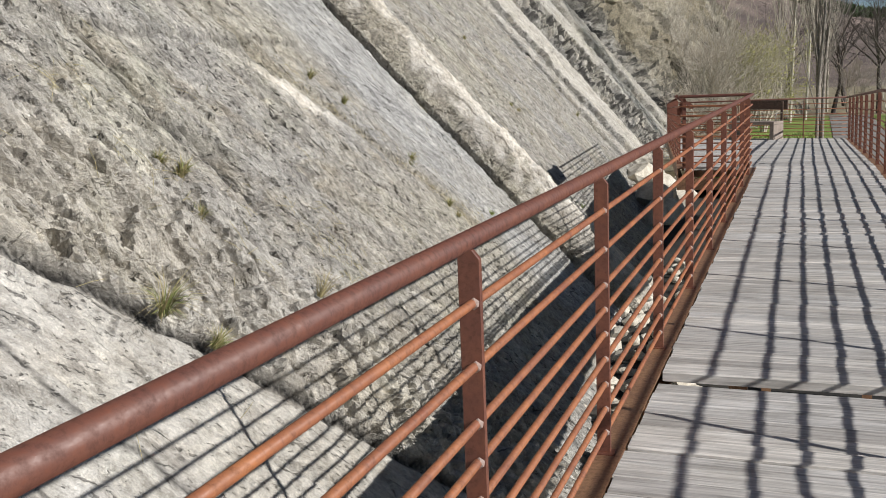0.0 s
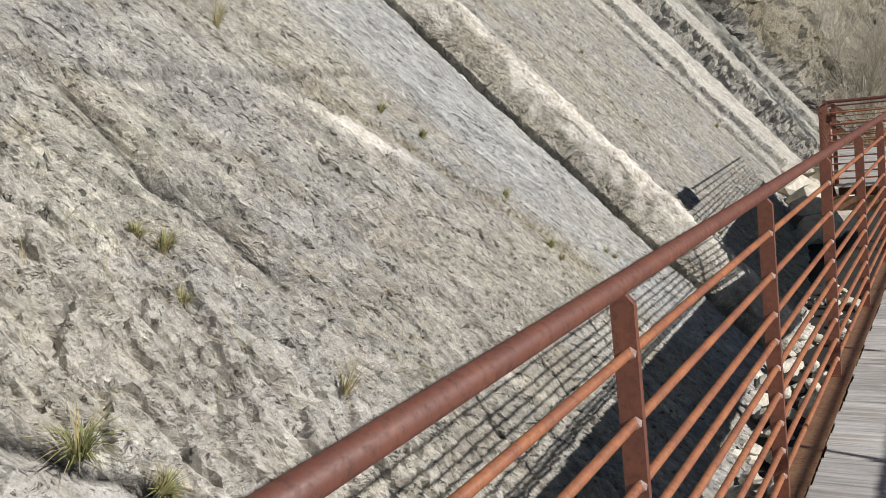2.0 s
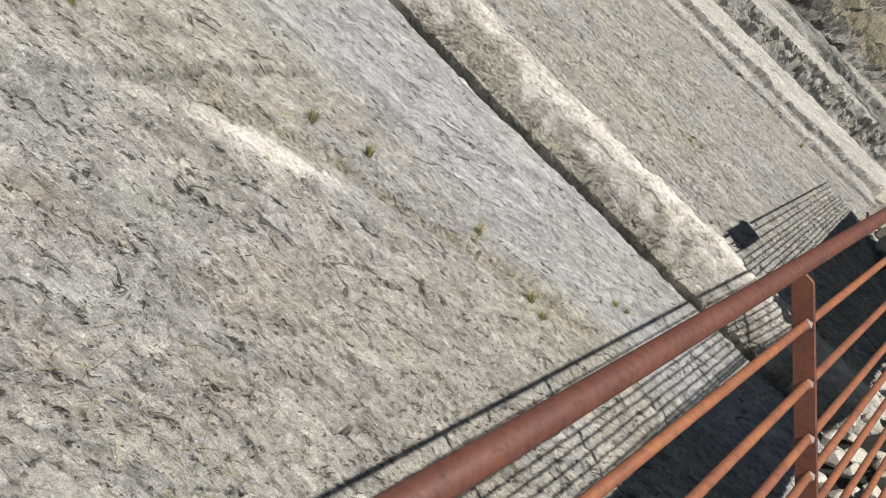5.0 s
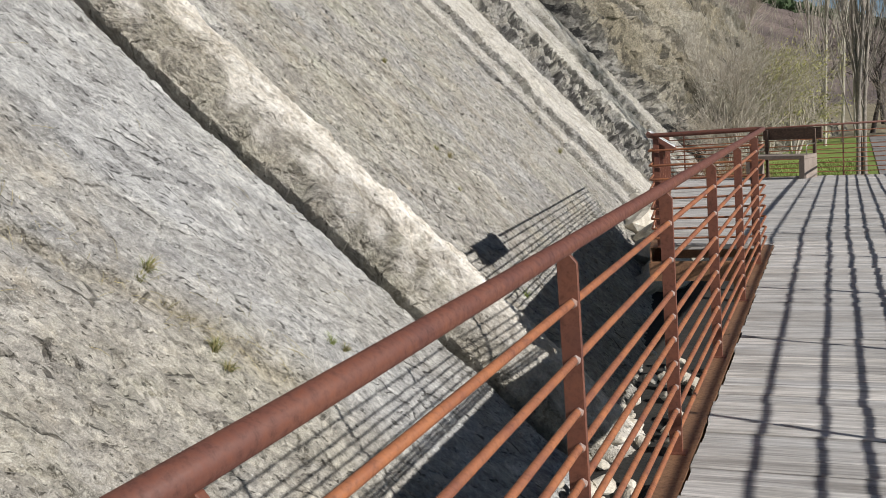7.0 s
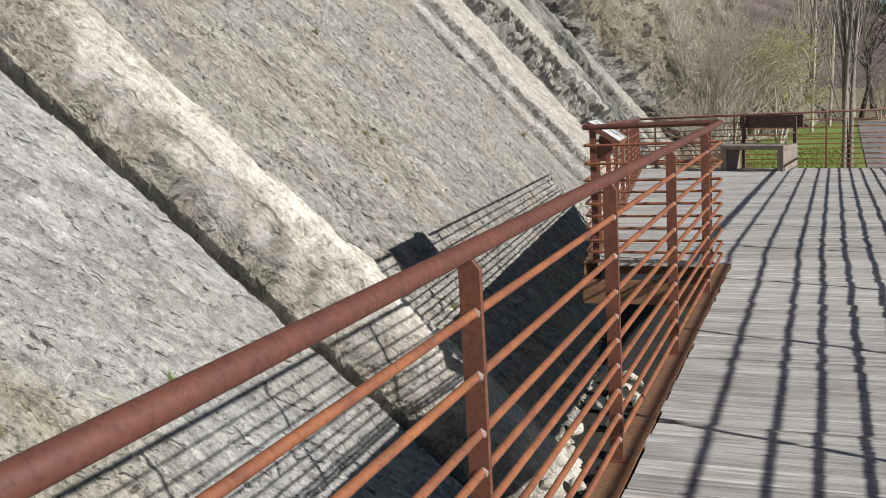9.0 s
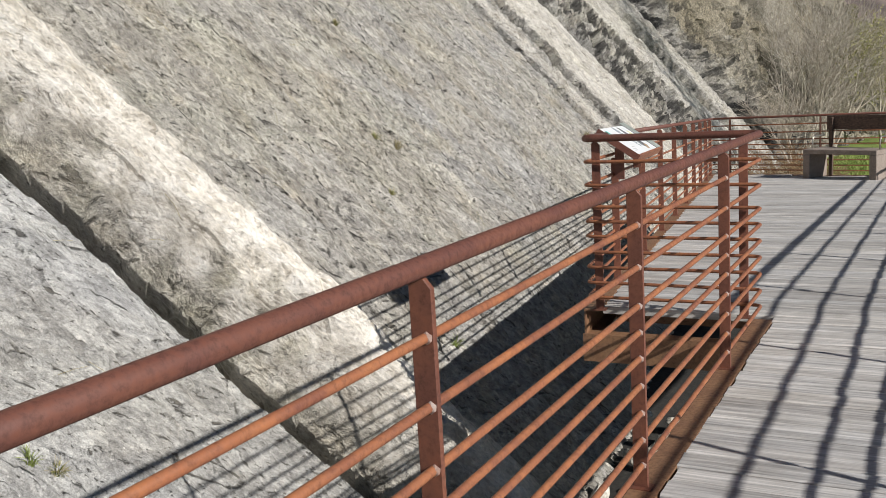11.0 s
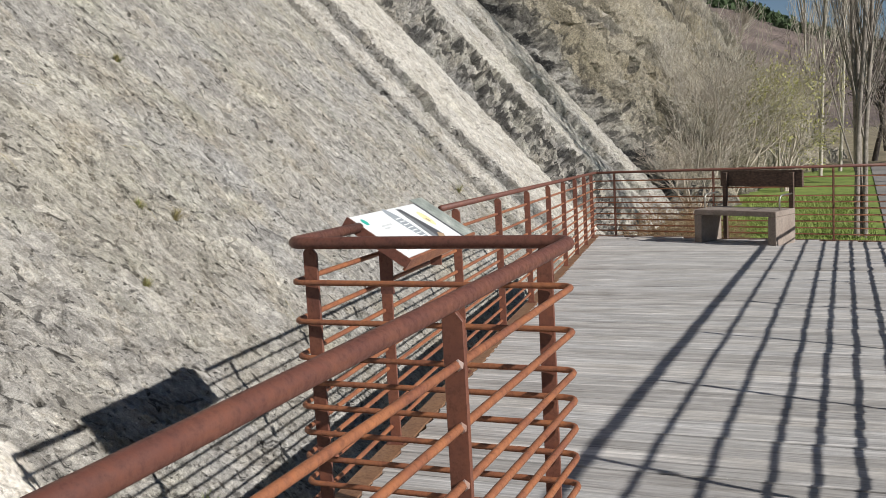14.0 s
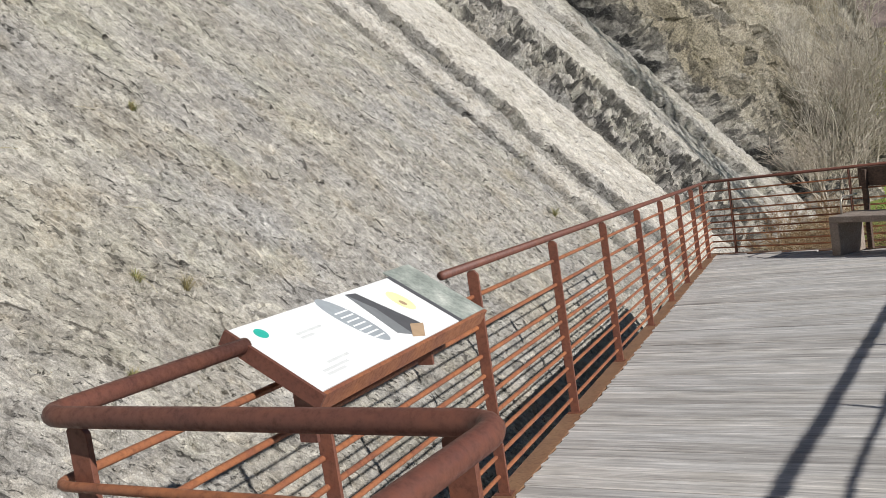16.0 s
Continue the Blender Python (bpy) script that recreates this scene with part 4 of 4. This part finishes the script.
rng = random.Random(11)
kinds = []
for k in range(7):
    st = stone_mesh("stone", 300 + k, 0.15)
    st.location = (-1.8 + 0.02 * k, 1.2 + 1.1 * k, -2.22)
    kinds.append(tagged(st, "pale angular limestone block in the rubble under the boardwalk", "stone", "rubble stones"))
for k in range(270):
    x, y = rng.uniform(-2.3, -0.6), rng.uniform(1.5, 19.5)
    c = copy_thing(kinds[k % 7], pose(x, y, -2.22 + rng.uniform(-0.05, 0.1), rng.uniform(-30, 30), rng.uniform(-30, 30), rng.uniform(0, 360)))
    g = rng.uniform(0.45, 1.15)
    c.scale = (g, g, g)
for k in range(64):
    y = 2.6 + 12.6 * (k + rng.random()) / 64
    c = copy_thing(kinds[k % 7], pose(rng.uniform(-0.85, -0.1), y, -2.12 + rng.uniform(0.0, 0.18), rng.uniform(-40, 40), rng.uniform(-40, 40), rng.uniform(0, 360)))
    g = rng.uniform(1.1, 2.0)
    c.scale = (g, g, g)
    tagged(c, "large pale angular limestone block piled below the boardwalk edge", "stone", "rubble stones")
for x, y, z, g in ((-2.5, 25.2, -2.0, 3.6), (-2.9, 26.2, -1.8, 4.2), (-3.1, 27.6, -1.6, 4.0), (-2.4, 27.4, -1.9, 3.2), (-3.5, 28.6, -1.4, 4.4), (-2.7, 24.3, -2.0, 2.8), (-3.4, 30, -1.6, 3.8), (-4.0, 31, -1.3, 4.0), (-2.6, 29.4, -1.8, 3.0)):
    c = copy_thing(kinds[int(y) % 7], pose(x, y, z, 20, 10, 40 * y))
    c.scale = (g, g, g)
    tagged(c, "large pale boulder at the foot of the rock", "boulder", "boulders")

# ---------------------------------------------------------------- trees
def grow(rng, start, direction, length, radius, level, levels, out, spread, upward, kids, curl=0.12, thin=0.62, low=0.3, taper=0.55, least=0.004):
    pts, d = [Vector(start)], Vector(direction).normalized()
    n = 5 if level == 0 else 4 if level < levels else 3
    for i in range(n):
        d = (d + Vector((rng.gauss(0, curl), rng.gauss(0, curl), rng.gauss(0, curl) + upward))).normalized()
        pts.append(pts[-1] + d * length / n)
    radii = [max(least, radius * (1 - 0.72 * i / n)) for i in range(n + 1)]
    out.append((level, pts, radii))
    if level < levels:
        for k in range(kids[level]):
            t = rng.uniform(0.25 if level else low, 1.0)
            i = min(n - 1, int(t * n))
            p = pts[i].lerp(pts[i + 1], t * n - i)
            ax = (pts[i + 1] - pts[i]).normalized()
            side = ax.orthogonal().normalized()
            side.rotate(Matrix.Rotation(rng.uniform(0, 2 * math.pi), 3, ax))
            nd = (ax * math.cos(spread) + side * math.sin(spread) * rng.uniform(0.6, 1.2))
            grow(rng, p, nd, length * thin * rng.uniform(0.7, 1.15), radii[i] * taper, level + 1, levels, out, spread, upward, kids, curl, thin, low, taper, least)


def tree(name, seed, height, radius, spread, upward, kids, stems, mat, label, category, leaves=0, leaf_mat=None, thin=0.62, splay=0.0, leaf_size=0.05, curl=0.12, low=0.3, taper=0.55, least=0.004):
    rng = random.Random(seed)
    out = []
    for k in range(stems):
        a = rng.uniform(0, 2 * math.pi)
        d = Vector((math.cos(a) * splay, math.sin(a) * splay, 1)) if stems > 1 else Vector((rng.gauss(0, 0.03), rng.gauss(0, 0.03), 1))
        grow(rng, (0.12 * math.cos(a) * (stems > 1), 0.12 * math.sin(a) * (stems > 1), -0.15), d, height * rng.uniform(0.8, 1), radius, 0, len(kids), out, spread, upward, kids, curl, thin, low, taper, least)
    ob = empty(name)
    tagged(ob, label, category)
    for nm, pick, sides in (("trunk", lambda l: l == 0, 7), ("branchwork", lambda l: l == 1, 5), ("twig_spray", lambda l: l > 1, 3)):
        v, f = [], []
        for l, pts, radii in out:
            if pick(l):
                tv, tf = tube_arrays(pts, radii, sides, False)
                o = len(v)
                v += tv
                f += [tuple(a + o for a in q) for q in tf]
        made = link_mesh(nm, v, f, mat, ob, smooth=True)
        if nm != "trunk":
            tagged(made, kind="stuff")
    if leaves:
        tips = [p for l, pts, _ in out if l >= len(kids) - 1 for p in pts[1:]]
        v, f = [], []
        for _ in range(leaves):
            p = rng.choice(tips) + Vector((rng.gauss(0, 0.08), rng.gauss(0, 0.08), rng.gauss(0, 0.08)))
            a = Vector((rng.gauss(0, 1), rng.gauss(0, 1), rng.gauss(0, 1))).normalized()
            b = a.orthogonal().normalized()
            s_ = leaf_size * rng.uniform(0.6, 1.4)
            o = len(v)
            v += [p - a * s_, p + b * s_ * 0.5, p + a * s_, p - b * s_ * 0.5]
            f.append((o, o + 1, o + 2, o + 3))
        tagged(link_mesh("foliage", v, f, leaf_mat, ob), kind="stuff")
    return ob


def place(ob, x, y, z, scale=1.0, turn=0.0):
    ob.location, ob.scale, ob.rotation_euler = (x, y, z), (scale,) * 3, (0, 0, radians(turn))
    return ob


poplar = tree("poplar_tree", 21, 12, 0.065, 0.36, 0.10, (16, 7, 4), 4, POPLAR, "tall bare dark poplar with upright branches", "tree", thin=0.33, splay=0.05, curl=0.03, low=0.12, taper=0.36, least=0.006)
place(poplar, 1.28, 35.5, LZ)
pale1 = tree("poplar_tree", 23, 15, 0.085, 0.24, 0.10, (40, 6, 3), 1, BARKPALE, "tall bare pale poplar with upright branches", "tree", thin=0.3, curl=0.03, low=0.14, taper=0.35)
place(pale1, 0.1, 57, LZ)
tagged(pale1, group="pale poplars")
for x, y, g, r in ((0.9, 60, 1.05, 70), (1.6, 63, 0.95, 150), (-0.5, 66, 1.1, 220), (2.3, 70, 1.0, 300)):
    c = copy_thing(pale1, pose(x, y, LZ, 0, 0, r))
    c.scale = (g, g, g)
gnarl = tree("bare_tree", 25, 5.5, 0.16, 0.75, 0.0, (9, 6, 5), 1, BARKDARK, "gnarled bare dark tree beside the path", "tree", thin=0.6)
place(gnarl, 4.6, 52, LZ)
tagged(gnarl, group="bare dark trees")
for x, y, g, r in ((2.6, 68, 1.0, 40), (5.2, 66, 1.2, 130), (7.6, 70, 1.1, 210), (9.5, 65, 1.25, 300), (0.2, 74, 1.2, 260), (12.5, 72, 1.3, 20), (3.8, 80, 1.4, 170), (7.0, 58, 1.0, 80)):
    c = copy_thing(gnarl, pose(x, y, LZ, 0, 0, r))
    c.scale = (g, g, g)
willow = tree("budding_tree", 27, 3.4, 0.06, 0.6, 0.03, (9, 6, 5), 3, BARK, "young tree in yellow-green spring leaf", "tree", leaves=3600, leaf_mat=LEAF, splay=0.35, leaf_size=0.05)
place(willow, -1.0, 49, LZ)
c = copy_thing(willow, pose(-1.9, 54, LZ, 0, 0, 120))
shrub_kinds = []
for k, (mat, h, st) in enumerate(((BARKPALE, 3.6, 6), (BARK, 3.2, 7), (BARKPALE, 4.4, 5), (BARK, 2.2, 8))):
    sh = tree("bare_shrub", 40 + k, h, 0.045, 0.55, 0.03, (6, 5, 2), st, mat, ("pale" if mat is BARKPALE else "grey") + " leafless shrub with many thin stems", "shrub", splay=0.45, least=0.0065, curl=0.11)
    tagged(sh, group="bare shrubs")
    shrub_kinds.append(sh)
place(shrub_kinds[0], -3.4, 45, LZ, 1.1)
place(shrub_kinds[1], -2.7, 46, LZ, 1.1)
place(shrub_kinds[2], -3.6, 50, LZ, 1.1)
place(shrub_kinds[3], -3.1, 41, LZ, 0.9)
rng = random.Random(5)
spots = [(-2.2, 52, LZ), (-1.4, 56, LZ), (-3.0, 58, LZ), (-4.2, 49, LZ), (-4.4, 54, LZ), (3.5, 66, LZ), (5.5, 62, LZ), (7.5, 60, LZ)]
while len(spots) < 24:
    y, z = rng.uniform(47, 69), rng.uniform(-1.0, 9.0)
    if y + 0.5 * z > 51:
        spots.append((rock_x(y, z), y, z - 0.1))
for k, (x, y, z) in enumerate(spots):
    c = copy_thing(shrub_kinds[k % 4], pose(x, y, z, 0, 0, rng.uniform(0, 360)))
    g = rng.uniform(0.4, 0.7) if z > LZ + 0.2 else rng.uniform(0.65, 0.95)
    c.scale = (g, g, g)

BRUSH = simple_noise_material("dry_brush", [(0.3, (0.15, 0.085, 0.04)), (0.7, (0.36, 0.24, 0.13))], 6.0, 0.9, 0.01)
brush = tree("dry_bush", 71, 1.5, 0.022, 0.7, 0.02, (6, 5, 3), 9, BRUSH, "low leafless orange-brown bush behind the platform railing", "bush", splay=0.8, least=0.006)
tagged(brush, group="dry bushes")
place(brush, -2.05, 30.6, LZ, 0.62)
for x, y, g, r in ((-1.6, 32.2, 0.55, 80), (-2.6, 33.5, 0.6, 160)):
    c = copy_thing(brush, pose(x, y, LZ, 0, 0, r))
    c.scale = (g, g, g)

lamp_pole = empty("lamp_post", (5.0, 47, LZ))
tagged(lamp_pole, "slim white lamp post beside the path", "lamp post")
WHITEPAINT = plain("white_paint", (0.75, 0.75, 0.72))
v, f = tube_arrays([(0, 0, 0), (0, 0, 3.4)], 0.045, 8)
link_mesh("pole", v, f, WHITEPAINT, lamp_pole, smooth=True)
bm = bmesh.new()
block(bm, -0.28, 0.06, -0.06, 0.06, 3.4, 3.5, 0.02)
part("head", bm, BARKDARK, lamp_pole, "dark lamp head")

# lawn blades seen between the bars
rng = random.Random(9)
v, f = [], []
for k in range(15000):
    x, y = rng.uniform(-2.1, 1.6), 30.6 + 16 * rng.random() ** 1.6
    h, a = rng.uniform(0.04, 0.15), rng.uniform(0, 6.28)
    o = len(v)
    dx, dy = 0.012 * math.cos(a), 0.012 * math.sin(a)
    v += [(x - dx, y - dy, LZ), (x + dx, y + dy, LZ), (x + rng.gauss(0, 0.05), y + rng.gauss(0, 0.05), LZ + h)]
    f.append((o, o + 1, o + 2))
grass = link_mesh("grass", v, f, BLADE)
tagged(grass, "long fresh green grass on the lawn", "grass", kind="stuff")

# ---------------------------------------------------------------- far hills
hx = np.linspace(-420, 420, 240)
hy = np.linspace(150, 760, 150)
HX, HY = np.meshgrid(hx, hy, indexing="ij")
ridge = np.interp(HX, [-420, -200, -80, -31, -12, 22, 60, 150, 420], [170, 112, 66, 42, 32, 21, 15, 14, 22])
rise = np.clip((HY - 150) / 250, 0, 1)
HZ = -2 + (ridge + 2) * np.where(HY < 400, rise ** 1.15, 1 - 0.25 * (HY - 400) / 360) + 5.0 * fbm(HX * 0.02, HY * 0.02, 90, 6, 0.6) * rise + 1.6 * fbm(HX * 0.15, HY * 0.15, 91, 4, 0.6) * rise
hills = grid_mesh("hillside", HX, HY, HZ, HILL)
tagged(hills, "far brown wooded hillside with pale outcrops", "hillside", kind="structure")
rng = random.Random(3)
v, f = [], []
for k in range(2600):
    x, y = rng.uniform(-150, 40), rng.uniform(372, 402)
    r_ = float(np.interp(x, [-420, -200, -80, -31, -12, 22, 60, 150, 420], [170, 112, 66, 42, 32, 21, 15, 14, 22]))
    z = -3 + (r_ + 2) * min(1, (y - 150) / 250) ** 1.15
    s_ = rng.uniform(1.2, 2.4)
    for j in range(5):
        a = rng.uniform(0, 6.28)
        c0 = Vector((x + rng.gauss(0, s_ * 0.4), y + rng.gauss(0, s_ * 0.4), z + s_ * rng.uniform(0.0, 1.4)))
        o = len(v)
        u = Vector((math.cos(a), math.sin(a), rng.gauss(0, 0.5))) * s_ * 0.55
        w = Vector((rng.gauss(0, 0.4), rng.gauss(0, 0.4), 1)) * s_ * 0.6
        v += [c0 - u, c0 + u * 0.7 - w * 0.3, c0 + w]
        f.append((o, o + 1, o + 2))
woods = link_mesh("hill_woods", v, f, simple_noise_material("pine_green", [(0.3, (0.035, 0.06, 0.025)), (0.5, (0.055, 0.085, 0.035)), (0.75, (0.08, 0.115, 0.05))], 0.03, 0.95, 0.05))
tagged(woods, "dark green pine woods along the far ridge", "woods", kind="stuff")

# ---------------------------------------------------------------- deck boards
deck = empty("floor")
tagged(deck, "boardwalk floor of weathered grey cross boards", "boardwalk", kind="structure")
PITCH, WIDTHS = 0.135, (119, 123, 126, 127, 128, 130)
board_meshes = {}


def board_mesh(x0, x1, kind):
    """A slightly cupped board with worn edges; kind is its width in millimetres."""
    key = (round(x0, 3), round(x1, 3), kind)
    if key not in board_meshes:
        bm = bmesh.new()
        w = kind / 1000
        ring = [(0.0, -0.045), (w, -0.045), (w, -0.005), (w - 0.006, 0.001), (w * 0.5, -0.0015), (0.006, 0.001), (0.0, -0.005)]
        a = [bm.verts.new((x0, u, z)) for u, z in ring]
        b = [bm.verts.new((x1, u, z)) for u, z in ring]
        bm.faces.new(a)
        bm.faces.new(b[::-1])
        for i in range(len(ring)):
            j = (i + 1) % len(ring)
            bm.faces.new((a[i], b[i], b[j], a[j]))
        me = bpy.data.meshes.new("board")
        bmesh.ops.recalc_face_normals(bm, faces=bm.faces)
        bm.to_mesh(me)
        bm.free()
        me.materials.append(DECK)
        board_meshes[key] = me
    return board_meshes[key]


rng = random.Random(2)
y = -5.0
while y < Y_TURN - 0.02:
    if abs(y + PITCH - 5.42) < PITCH * 0.5:
        y = 5.42
    x_in = 0.065 + rng.choice((-0.004, 0.0, 0.004, 0.008))
    ob = new("board", board_mesh(x_in, X_RIGHT - 0.05, rng.choice(WIDTHS)))
    ob.parent = deck
    ob.location = (0, y, 0.004 + rng.uniform(-0.004, 0.004))
    ob.rotation_euler = (rng.gauss(0, 0.018), rng.gauss(0, 0.001), rng.gauss(0, 0.0008))
    y += PITCH
    if abs(y - 5.36) < PITCH * 0.5:
        bm = bmesh.new()
        block(bm, 0.06, X_RIGHT - 0.05, 5.372, 5.412, -0.03, -0.004)
        part("joint_strip", bm, FLANGE, frame_steel)
SLOPE = math.atan(0.027)
y = max(y, Y_TURN + 0.01)
while y < Y_FAR - 0.1:
    x0 = left_x(y + PITCH) + 0.075
    x1 = X_RIGHT - 0.05
    edge = -2.62 + (26.62 - (y + PITCH)) / 0.30
    x1 = min(x1, edge)
    if x1 - x0 > 0.2:
        ob = new("board", board_mesh(round(x0, 2), round(x1, 2), rng.choice(WIDTHS)))
        ob.parent = deck
        ob.location = (0, y, deck_z(y) + 0.004 + rng.uniform(-0.004, 0.004))
        ob.rotation_euler = (-SLOPE + rng.gauss(0, 0.015), rng.gauss(0, 0.001), rng.gauss(0, 0.0008))
    y += PITCH
